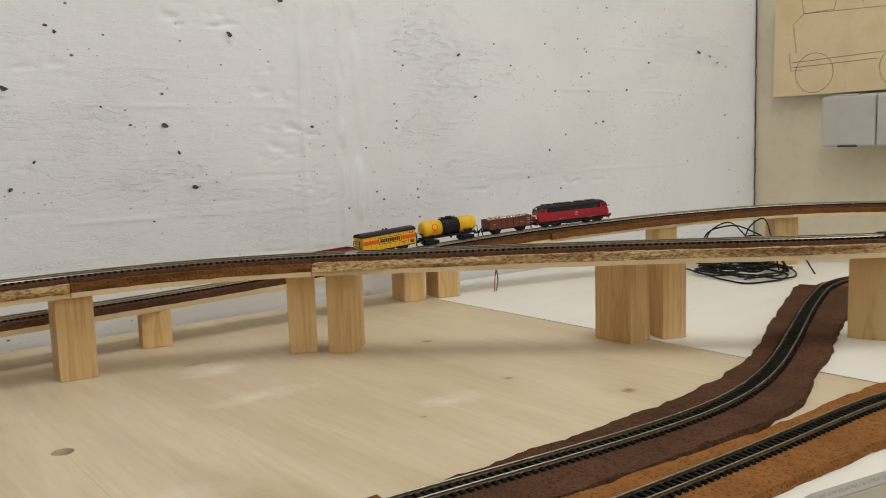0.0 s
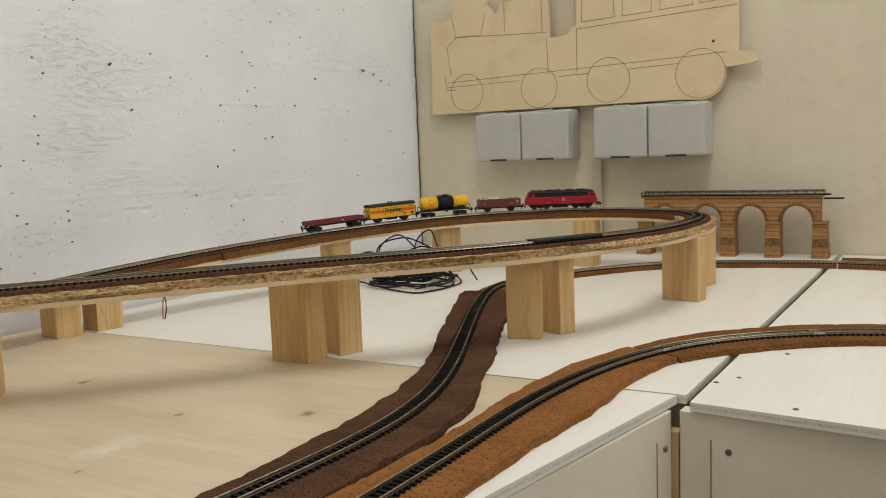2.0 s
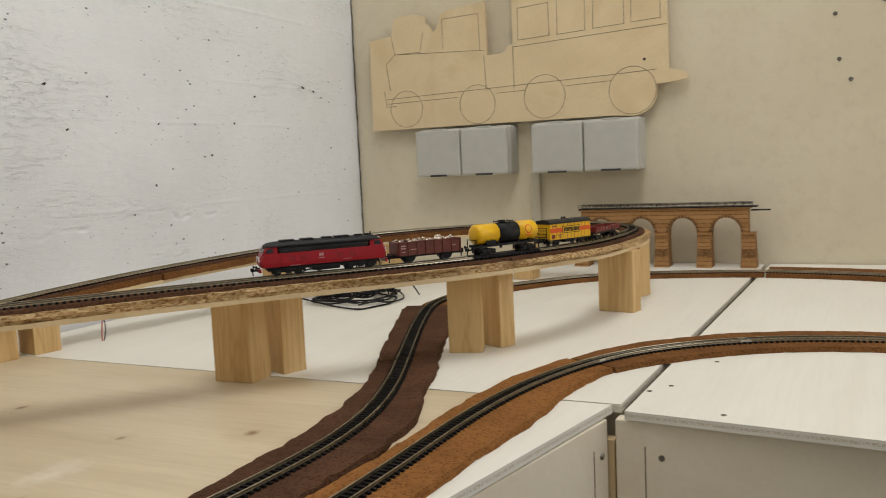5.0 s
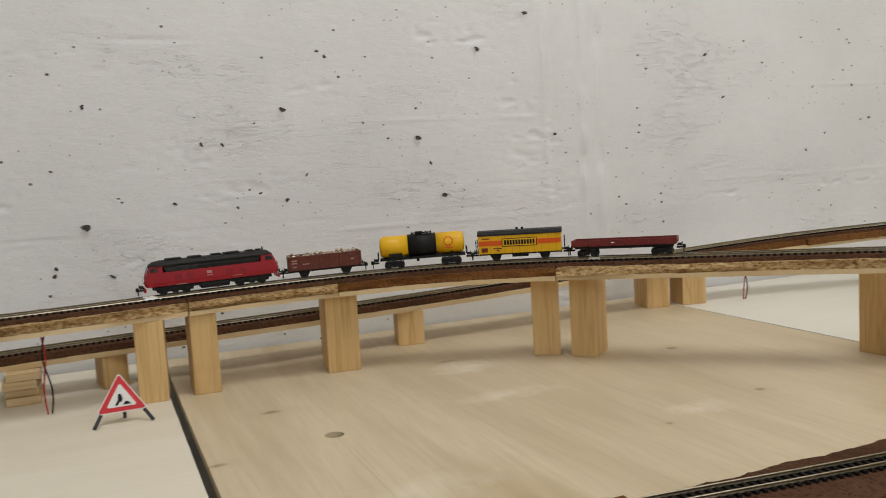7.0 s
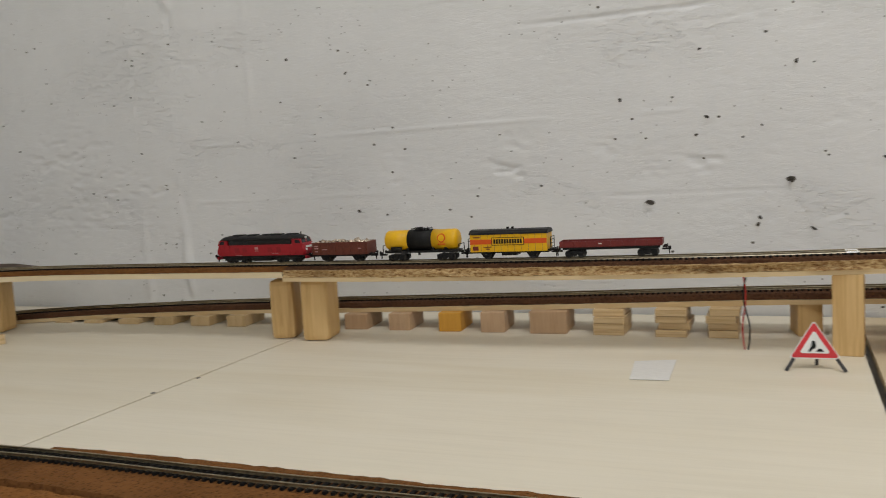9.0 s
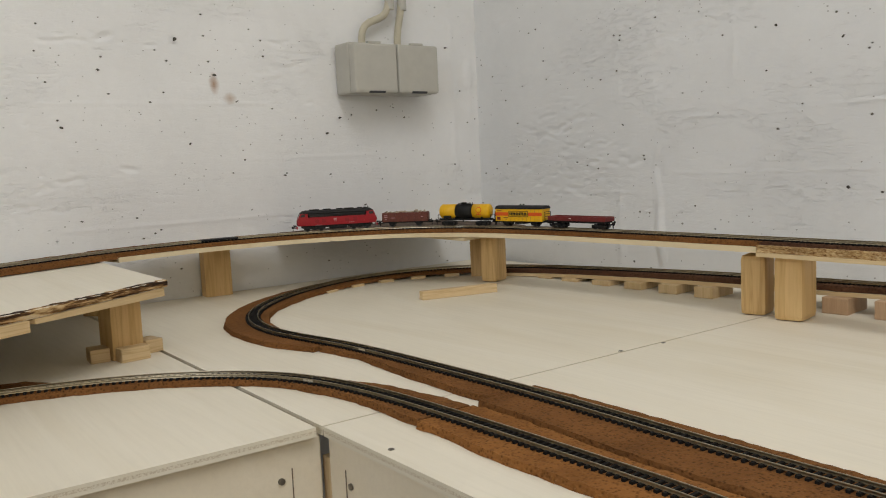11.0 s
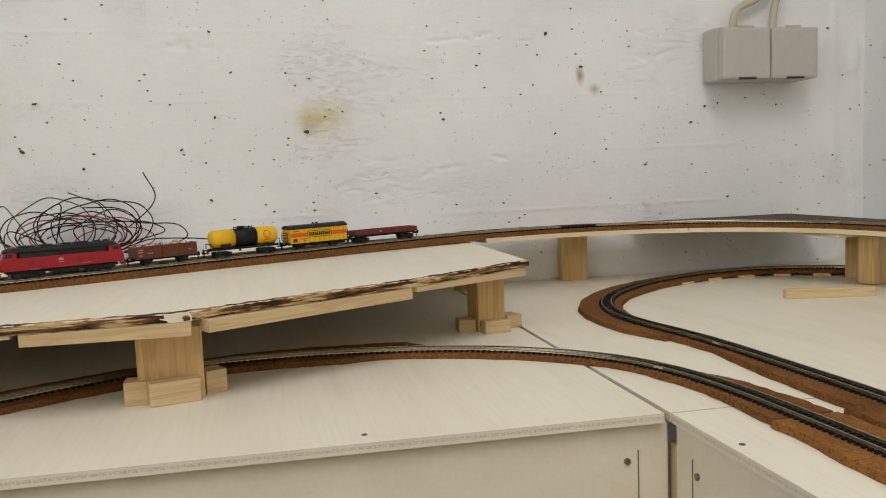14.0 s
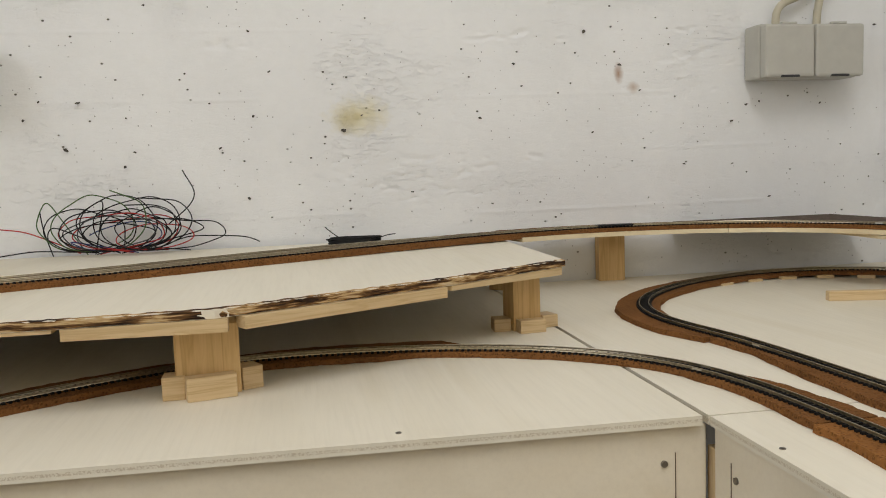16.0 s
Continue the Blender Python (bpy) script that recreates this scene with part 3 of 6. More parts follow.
# air holes and marks in the north wall: x, z, size
PITS_A = [(0.668, 0.276, 4), (0.693, 0.226, 6), (0.835, 0.236, 3), (0.902, 0.237, 4), (0.917, 0.193, 4), (0.855, 0.178, 4), (0.823, 0.158, 4), (0.301, 0.193, 7),
          (0.327, 0.133, 8), (0.208, 0.275, 4), (0.313, 0.167, 4), (0.243, 0.21, 3), (-0.012, 0.233, 3), (0.086, 0.195, 4), (0.105, 0.194, 4), (0.164, 0.225, 5),
          (0.201, 0.28, 3), (0.372, 0.282, 5), (0.082, 0.22, 2), (0.136, 0.213, 2), (0.183, 0.162, 3), (0.162, 0.139, 4), (0.115, 0.135, 3), (0.137, 0.147, 3)]
PITS_B = [(0.127, 0.151, 3), (0.059, 0.142, 4), (-0.018, 0.127, 6), (0.0, 0.081, 5), (-0.047, 0.086, 4), (0.461, 0.191, 5), (-0.554, 0.239, 3), (-0.468, 0.264, 3),
          (-0.17, 0.21, 4), (-0.176, 0.173, 3), (-0.1, 0.172, 4), (-0.09, 0.188, 4), (-0.042, 0.177, 3), (-0.462, 0.112, 4), (-0.145, 0.11, 7), (-0.76, 0.193, 3),
          (-0.616, 0.198, 3), (-0.018, 0.125, 4), (-0.045, 0.092, 4), (-0.095, 0.251, 3), (-0.012, 0.231, 3), (-0.542, 0.286, 3), (1.035, 0.281, 4), (0.984, 0.24, 4)]
PITS_C = [(0.932, 0.195, 4), (1.233, 0.205, 4), (1.16, 0.302, 6), (1.19, 0.297, 5), (0.783, 0.123, 3), (0.943, 0.076, 3), (1.211, 0.288, 4), (1.113, 0.235, 2),
          (1.079, 0.243, 2), (0.43, 0.32, 5), (0.26, 0.345, 4), (0.03, 0.33, 4), (0.12, 0.36, 3), (-0.3, 0.33, 4), (-0.22, 0.345, 3), (0.6, 0.35, 4)]
PITS_W = [(-0.79, 0.204, 6), (-0.478, 0.321, 5), (-0.402, 0.246, 4), (-0.572, 0.282, 4), (-0.617, 0.215, 4), (-0.908, 0.125, 4), (-1.054, 0.27, 3), (-0.898, 0.224, 4),
          (-0.939, 0.187, 4), (-1.115, 0.19, 5), (-1.098, 0.244, 4), (-1.141, 0.246, 3), (-1.159, 0.225, 4), (-1.045, 0.225, 3), (-1.038, 0.185, 4), (-0.975, 0.276, 3),
          (-0.949, 0.24, 3), (-1.05, 0.168, 4), (-0.468, 0.193, 3), (-0.341, 0.148, 3), (-0.392, 0.105, 3), (-0.767, 0.222, 4), (-0.745, 0.228, 3), (-0.707, 0.125, 3)]
PITS_V = [(-0.899, 0.325, 4), (-1.017, 0.356, 4), (-0.877, 0.277, 3), (-0.604, 0.106, 3), (-0.322, 0.177, 3), (-0.252, 0.224, 4), (-0.233, 0.228, 3), (-0.062, 0.328, 5),
          (-0.273, 0.203, 4), (-0.143, 0.224, 3), (-0.272, 0.146, 3), (-0.218, 0.1, 4), (-0.562, 0.254, 3), (-0.43, 0.279, 5)]


def air_hole(wall, spot, size, flat):
    """A small ragged hollow: a dark bowl with a broken rim of paint."""
    rng = random.Random(round(spot[0] * 977 + spot[1] * 31 + spot[2] * 7919))
    bm = bmesh.new()
    n, rx, rz = 9, size * rng.uniform(0.4, 0.75) / 1000, size * rng.uniform(0.28, 0.5) / 1000
    lean = rng.uniform(-0.5, 0.5)
    rim, low = [], []
    for k in range(n):
        a, w = 6.283 * k / n, rng.uniform(0.7, 1.25)
        u, v = math.cos(a) * rx * w, math.sin(a) * rz * w + lean * math.cos(a) * rx * w
        for ring, f, y in ((rim, 1.0, -0.0042), (low, 0.55, -0.0036)):
            ring.append(bm.verts.new((u * f, y, v * f)))
    for k in range(n):
        bm.faces.new((rim[k], rim[(k + 1) % n], low[(k + 1) % n], low[k]))
    bm.faces.new(low)
    ob = part("air_hole", bm, PITMAT, wall)
    ob.matrix_world = Matrix.Translation(spot) @ flat
    ob.matrix_parent_inverse = wall.matrix_world.inverted()
    ob.matrix_basis = Matrix.Translation(spot) @ flat


bpy.context.view_layer.update()
for x, z, size in PITS_A + PITS_B + PITS_C:
    air_hole(wall_north, (x, 0.0, z), size * 1.0, Matrix())
for y, z, size in PITS_W + PITS_V:
    air_hole(wall_west, (WEST, y, z), size * 0.95, pose(0, 0, 0, 0, 0, 90))

# ---- the layout's base boards ----
THICK = 0.006


def board(name, outline, material, label):
    bm = add_prism(bmesh.new(), outline, -THICK, 0.0)
    return tagged(mesh_object(name, bm, material), label, "base board", "base boards")


board("base_board", [(WEST + 0.004, -0.006), (-0.4625, -0.006), (-0.4655, -0.614), (WEST + 0.004, -0.612)], PLY_WHITE, "pale primed plywood base board of the layout")
board("base_board", [(-0.4605, -0.006), (0.030, -0.006), (0.030, -0.613), (-0.4635, -0.614)], PLY_WHITE, "pale primed plywood base board with a strip of paper")
ring = [(0.115 + 0.0062 * math.cos(a), -0.308 + 0.0062 * math.sin(a)) for a in (radians(-89.5 + k * 359 / 30) for k in range(31))]
bb = board("base_board", [(0.036, -0.006), (0.5585, -0.006), (0.5595, -0.589), (0.1151, -0.5740)] + ring + [(0.1149, -0.5740), (0.036, -0.572)], PLY_RAW, "unpainted plywood base board with knots and a finger hole")
board("base_board", [(0.036, -0.5735), (0.5595, -0.5905), (0.5600, -0.655), (0.36, -0.614), (0.036, -0.613)], PLY_EAST, "narrow white-primed plywood strip along the front edge")
board("base_board", [(0.5605, -0.006), (EAST - 0.004, -0.006), (EAST - 0.004, -0.690), (0.5625, -0.6605)], PLY_EAST, "white-primed plywood base board beside the cream wall")
board("base_board", [(WEST + 0.004, -0.616), (-0.4655, -0.618), (-0.474, -1.015), (-0.49, -1.60), (WEST + 0.004, -1.60)], PLY_WHITE, "pale primed plywood base board under the station deck")
board("base_board", [(0.548, -0.6665), (EAST - 0.004, -0.698), (EAST - 0.004, -1.60), (0.50, -1.60), (0.531, -0.85)], PLY_EAST, "white-primed plywood base board with screws along its edge")


def frame_board(a, b, z0, z1, thick, material, label):
    """An upright board between two places of the plan."""
    a, b = Vector((*a, 0)), Vector((*b, 0))
    d = b - a
    m = Matrix.Translation((a + b) / 2 + Vector((0, 0, (z0 + z1) / 2))) @ pose(0, 0, 0, 0, 0, math.degrees(math.atan2(d.y, d.x)))
    ob = mesh_object("frame_board", box((0, 0, 0), (d.length, thick, z1 - z0), 0.001), material)
    ob.matrix_world = m
    return tagged(ob, label, "frame board", "frame boards")


frame_board((-0.466, -0.604), (0.36, -0.603), -0.16, -THICK - 0.001, 0.012, PANEL, "cream plywood front board of the layout frame")
frame_board((0.362, -0.607), (0.5505, -0.6485), -0.16, -THICK - 0.001, 0.012, PANEL, "cream plywood front board of the layout frame")
frame_board((-0.4775, -0.6125), (-0.500, -1.60), -0.16, -THICK - 0.001, 0.012, PANEL, "cream plywood side board with screws")
frame_board((0.5565, -0.6595), (0.511, -1.60), -0.16, -THICK - 0.001, 0.012, PANEL, "cream plywood side board with screws")
# pencil lines near the corners of the frame and the battens that fill them
for ob, face, at in zip([o for o in scene.objects if o.name.startswith("frame_board")], (-1, -1, 1, -1), (0, 1, 0, 0)):
    half = max(v.co.x for v in ob.data.vertices)
    part("pencil_line", box(((half - 0.020) * (1 if at else -1), face * 0.0061, 0), (0.0006, 0.0006, 0.12)), LINE, ob)
for x, y in ((-0.4716, -0.6035), (0.5566, -0.6525)):
    tagged(mesh_object("corner_batten", box((x, y, -0.088 - THICK / 2), (0.0095, 0.0115, 0.144 - THICK), 0.0006), PALE), "pale softwood batten in the corner of the frame", "batten", "corner battens")
for x, y in ((-0.9, -0.1), (-0.9, -1.5), (-0.55, -1.5), (0.62, -1.5), (1.2, -1.5), (1.2, -0.1), (0.1, -0.1)):
    tagged(mesh_object("table_leg", box((x, y, (LOW - THICK) / 2 - 0.0005), (0.06, 0.06, -LOW - THICK - 0.001), 0.002), PALE), "square softwood leg under the base boards", "table leg", "table legs")

# ---- tracks, beds and decks ----
def rail_profile(at):
    w, h = 0.00045, 0.0021
    return [(at - w, -h), (at + w, -h), (at + w * 0.6, -h * 0.6), (at + w * 0.9, -0.0003), (at + w * 0.6, 0), (at - w * 0.6, 0), (at - w * 0.9, -0.0003), (at - w * 0.6, -h * 0.6)]


sleeper_bm = box((0, 0, -0.0026), (0.0021, 0.0154, 0.0016), 0.0002)
SLEEPER_MESH = bpy.data.meshes.new("sleeper")
sleeper_bm.to_mesh(SLEEPER_MESH)
sleeper_bm.free()
SLEEPER_MESH.materials.append(SLEEPER)


def railway_track(line, label, near):
    """Rails on sleepers; the sleepers about the place "near" are pieces of their own."""
    thing = tagged(empty("railway_track"), label, "railway track", "tracks of the layout")
    for at in (-0.0048, 0.0048):
        part("rail", sweep(line, rail_profile(at)), RAIL, thing)
    d = run(line)
    n = int(d[-1] / 0.0047)
    verts, faces = [], []
    left = sides(line)
    middle = along(line, *near)
    for k in range(n):
        s = (k + 0.5) * 0.0047
        p = np.array([np.interp(s, d, line[:, i]) for i in range(3)])
        u = np.array([np.interp(s, d, left[:, i]) for i in range(2)])
        u /= np.linalg.norm(u)
        f = np.array([u[1], -u[0]])
        if abs(s - middle) < 0.70:
            ob = new("sleeper", SLEEPER_MESH)
            ob.parent = thing
            ob.matrix_basis = Matrix.Translation(p) @ Matrix.Rotation(math.atan2(f[1], f[0]), 4, "Z")
            continue
        base = len(verts)
        for z in (-0.0034, -0.0018):
            for a, b in ((-1, -1), (1, -1), (1, 1), (-1, 1)):
                q = p[:2] + u * 0.0077 * a + f * 0.00105 * b
                verts.append((q[0], q[1], p[2] + z))
        faces += [[base + i for i in f4] for f4 in ((3, 2, 1, 0), (4, 5, 6, 7), (0, 1, 5, 4), (1, 2, 6, 5), (2, 3, 7, 6), (3, 0, 4, 7))]
    data = bpy.data.meshes.new("sleeper_row")
    data.from_pydata(verts, [], faces)
    data.materials.append(SLEEPER)
    ob = new("sleeper_row", data)
    ob.parent = thing
    ob["kind"] = "stuff"
    return thing


def ragged(seed, amount, profile, edge):
    """Wobble for the two rough edges of a bed: long uneven bows and small crumbs."""
    rng = np.random.default_rng(seed)
    bows = {}
    for e in set(edge.values()):
        steps = rng.normal(0, 1, 4000)
        long_bow = np.convolve(steps, np.hanning(41), "same") / 4.5
        short = np.convolve(rng.normal(0, 1, 4000), np.hanning(7), "same") / 1.8
        bows[e] = amount * (0.9 * long_bow + 0.45 * short)

    def shift(i, k):
        if k not in edge:
            return (0, 0)
        return (bows[edge[k]][(i + 40) % 3900], rng.normal(0, amount * 0.15))
    return shift


def spread(line, width):
    """The width along a path: one number, or stops of x, y and the width there."""
    if isinstance(width, float):
        return np.full(len(line), width)
    stops = sorted((along(line, x, y), w) for x, y, w in width)
    return np.interp(run(line), [p for p, _ in stops], [w for _, w in stops])


def cork_bed(line, left, right, z0, z1, material, label, seed, rough=0.0012, category="track bed"):
    """A strip of cork under a track: left and right are its half widths, z0 and z1 below the rail's top."""
    near, far = spread(line, left), spread(line, right)
    prof = [(0.0, z0), (-0.001, z1), (0.0, z1), (0.001, z1), (0.0, z0)]
    shift = ragged(seed, rough, prof, {0: 0, 1: 0, 3: 1, 4: 1})

    def widen(i, k):
        du, dv = shift(i, k)
        return (du + (near[i] if k < 2 else -far[i] if k > 2 else 0.0), dv)
    return tagged(mesh_object("track_bed", sweep(line, prof, widen), material), label, category, "track beds")


def deck_strip(line, half, z0, z1, label, seed, other=None):
    right = other or half
    prof = [(half, z0), (half, z1), (-right, z1), (-right, z0)]
    bm = sweep(line, prof, ragged(seed, 0.0007, prof, {0: 0, 1: 0, 2: 1, 3: 1}))
    return tagged(mesh_object("plywood_deck", bm, PLY_EDGE), label, "track deck", "track decks")


ground_way = cut(MAIN, 0.0, S_RISE)
rise_way = cut(MAIN, S_RISE, S_JOIN)
high_way = cut(MAIN, S_JOIN, S_STATION)
station_way = cut(MAIN, S_STATION, MAIN_RUN[-1])
railway_track(ground_way, "nickel rails on black sleepers over brown cork", (0.05, -0.494))
railway_track(rise_way, "nickel rails climbing along the white wall", (-0.1, -0.075))
railway_track(high_way, "nickel rails on the raised wooden deck", (0.2, -0.15))
railway_track(station_way, "nickel rails on the station deck", (-0.8, -0.95))
railway_track(SIDE, "nickel rails on orange-brown cork near the board's edge", (0.05, -0.562))

s_a, s_b, s_c = along(MAIN, 0.88, -0.36), along(MAIN, 0.205, -0.503), along(MAIN, -0.655, -0.503)
s_step = along(MAIN, -0.43, -0.489)
BED, BASE = -0.0034, -0.0079
s_0 = along(MAIN, 1.204, -0.70)
cork_bed(cut(MAIN, 0.0, s_0), 0.019, 0.062, BASE, BED, CORK_RUST, "broad rust-brown cork sheet by the cream wall", 2, 0.0006)
cork_bed(cut(MAIN, s_0 + 0.003, s_a), 0.017, 0.015, BASE, BED, CORK_RUST, "rust-brown cork strip under the track by the cream wall", 3)
cork_bed(cut(MAIN, s_a + 0.002, s_b), [(0.87, -0.36, 0.030), (0.69, -0.43, 0.034), (0.60, -0.47, 0.029), (0.53, -0.50, 0.024), (0.46, -0.52, 0.030), (0.36, -0.52, 0.032), (0.21, -0.503, 0.034)],
         [(0.87, -0.36, 0.032), (0.80, -0.39, 0.028), (0.66, -0.44, 0.025), (0.53, -0.50, 0.027), (0.44, -0.52, 0.026), (0.37, -0.52, 0.026), (0.30, -0.515, 0.019), (0.24, -0.507, 0.012)],
         BASE, BED, CORK_DARK, "wide dark brown cork strip with torn edges", 4, 0.0022)
cork_bed(cut(MAIN, s_b + 0.002, s_step), [(0.20, -0.503, 0.034), (0.0, -0.49, 0.028), (-0.30, -0.49, 0.036), (-0.43, -0.489, 0.034)], 0.019, BASE, BED, CORK_RUST, "rust-brown cork strip under the track", 5)
cork_bed(cut(MAIN, s_step + 0.001, s_c), [(-0.44, -0.489, 0.024), (-0.54, -0.493, 0.019), (-0.60, -0.497, 0.014), (-0.65, -0.503, 0.014)], 0.009, BASE, BED, CORK_RUST, "narrow rust-brown cork strip with a stepped end", 13)
cork_bed(cut(MAIN, s_c + 0.002, S_RISE), [(-0.66, -0.503, 0.018), (-0.70, -0.513, 0.026), (-0.81, -0.511, 0.030), (-0.94, -0.40, 0.028), (-0.98, -0.25, 0.017)],
         [(-0.66, -0.503, 0.010), (-0.82, -0.505, 0.016), (-0.93, -0.41, 0.022), (-0.98, -0.25, 0.017)], BASE, BED, CORK_RUST, "rust-brown cork bend on the pale board", 6)
s_d = along(SIDE, 0.655, -0.615)
s_e = along(SIDE, -0.42, -0.556)
cork_bed(cut(SIDE, 0.0, s_d), [(0.78, -0.87, 0.022), (0.78, -0.80, 0.026), (0.72, -0.66, 0.027), (0.66, -0.62, 0.022)], [(0.78, -0.87, 0.040), (0.76, -0.73, 0.040), (0.70, -0.64, 0.034), (0.66, -0.62, 0.027)],
         BASE, BED, CORK_RUST, "brown cork strip under the curved track", 7)
cork_bed(cut(SIDE, s_d + 0.002, s_e), [(0.65, -0.61, 0.022), (0.58, -0.59, 0.029), (0.50, -0.58, 0.036), (0.44, -0.578, 0.032), (0.0, -0.56, 0.026), (-0.32, -0.551, 0.024), (-0.41, -0.556, 0.020)],
         [(0.65, -0.61, 0.029), (0.54, -0.583, 0.022), (0.44, -0.578, 0.018), (0.30, -0.574, 0.024), (-0.29, -0.55, 0.018), (-0.41, -0.556, 0.025)], BASE, BED, CORK_BROWN, "orange-brown cork strip along the board's edge", 8, 0.0015)
cork_bed(cut(SIDE, s_e + 0.002, run(SIDE)[-1]), [(-0.43, -0.557, 0.018), (-0.50, -0.562, 0.013), (-0.56, -0.578, 0.010), (-0.68, -0.745, 0.009), (-0.684, -0.765, 0.010), (-0.688, -0.79, 0.019), (-0.69, -0.90, 0.021)],
         [(-0.43, -0.557, 0.026), (-0.50, -0.562, 0.022), (-0.54, -0.57, 0.012), (-0.58, -0.587, 0.009), (-0.672, -0.715, 0.009), (-0.680, -0.742, 0.038), (-0.69, -0.83, 0.034), (-0.69, -0.90, 0.028)],
         BASE, BED, CORK_RUST, "rust-brown cork strip curving under the deck", 9)
d_st = run(station_way)
ease = np.clip((d_st - 0.03) / 0.24, 0, 1)
second_way = station_way.copy()
second_way[:, :2] += sides(station_way) * (-0.027 * ease * ease * (3 - 2 * ease))[:, None]
railway_track(second_way[20:], "nickel rails of the second station track", (-0.8, -0.95))
cork_bed(station_way, 0.017, 0.046, -0.0095, BED, CORK_RUST, "rust-brown cork sheet under the station tracks", 12, 0.0006)
# the climb along the wall and the raised deck
cork_bed(rise_way, 0.017, 0.017, -0.0085, BED, CORK_DARK, "dark brown cork on the climbing deck", 10)
deck_strip(rise_way, 0.020, -0.0125, -0.0086, "thin plywood strip climbing along the wall", 11)
cuts = [along(MAIN, *p) for p in ((0.555, -0.068), (0.717, -0.093), (1.006, -0.209), (1.10, -0.545), (0.711, -0.498), (0.337, -0.215), (0.165, -0.143), (0.045, -0.139), (-0.455, -0.153), (-0.862, -0.200), (-0.965, -0.33), (-0.975, -0.60))]
for k, (a, b) in enumerate(zip(cuts, cuts[1:])):
    way = cut(MAIN, a + (0.001 if k else 0), b)
    if k >= 8:
        # by the west corner: thin cork on a straight-sawn plywood deck
        wall_side = 0.055 if k == 10 else 0.030
        cork_bed(way, 0.0155, wall_side, -0.0078, BED, CORK_RUST, "brown cork sheet on the deck by the corner", 20 + k, 0.0005)
        prof = [(0.0185, -0.0130), (0.0185, -0.0079), (-wall_side, -0.0079), (-wall_side, -0.0130)]
        tagged(mesh_object("plywood_deck", sweep(way, prof, ragged(60 + k, 0.0002, prof, {0: 0, 1: 0, 2: 1, 3: 1})), PLY_CLEAN), "clean-sawn pale plywood deck by the corner", "track deck", "track decks")
        continue
    cork_bed(way, 0.015, 0.015, -0.0060, BED, CORK_DARK, "dark brown cork under the raised track", 20 + k, 0.0006)
    prof = [(0.019, -0.0126), (0.0192, -0.0095), (0.019, -0.0061), (-0.019, -0.0061), (-0.019, -0.0126)]
    bm = sweep(way, prof, ragged(40 + k, 0.0015, prof, {0: 0, 1: 2, 2: 3, 3: 1, 4: 1}))
    if k in (0, 1, 2, 5):
        tagged(mesh_object("cork_layer", bm, CORK_RUST), "thick red-brown cork layer with crumbling edges", "deck layer", "cork layers")
    else:
        tagged(mesh_object("fibre_strip", bm, CORK_EDGE), "rough-sawn fibreboard strip with crumbling edges", "deck layer", "fibre strips")
    deck_strip(way, 0.0195, -0.0162, -0.0127, "pale plywood strip carrying the raised track", 60 + k)
# the corner: a lower plywood plate and a dark sheet that fills the angle of the walls
tagged(mesh_object("corner_plate", add_prism(bmesh.new(), [(-1.054, -0.215), (-0.955, -0.213), (-0.832, -0.216), (-0.847, -0.166), (-0.842, -0.10), (-1.054, -0.10)], 0.0580, 0.0618), PLY_CLEAN), "pale plywood plate under the corner of the deck", "track deck")
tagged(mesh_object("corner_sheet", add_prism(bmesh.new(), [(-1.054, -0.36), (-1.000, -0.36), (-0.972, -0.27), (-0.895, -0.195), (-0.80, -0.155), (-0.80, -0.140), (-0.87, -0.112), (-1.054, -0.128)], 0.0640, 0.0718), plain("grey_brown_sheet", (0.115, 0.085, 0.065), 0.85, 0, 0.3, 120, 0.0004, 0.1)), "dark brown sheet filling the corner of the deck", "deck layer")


# ---- posts ----
def post(name, a, b, depth, top, material, label, category="post", group="wooden posts", base=0.0, edge=0.0008):
    """An upright block whose front face runs from a to b on the plan, with the camera's side in front."""
    a, b = Vector((*a, 0)), Vector((*b, 0))
    d = b - a
    angle = math.atan2(d.y, d.x)
    normal = Vector((-math.sin(angle), math.cos(angle), 0))
    ob = mesh_object(name, box((0, 0, (top - base) / 2), (d.length, depth, top - base), edge), material)
    ob.matrix_world = Matrix.Translation((a + b) / 2 + normal * depth / 2 + Vector((0, 0, base))) @ Matrix.Rotation(angle, 4, "Z")
    return tagged(ob, label, category, group)


def rail_top(x, y):
    far = (MAIN[:, 0] - x) ** 2 + (MAIN[:, 1] - y) ** 2 + np.where(MAIN_RUN > S_JOIN - 0.05, 0, 9)
    return float(MAIN[np.argmin(far), 2])


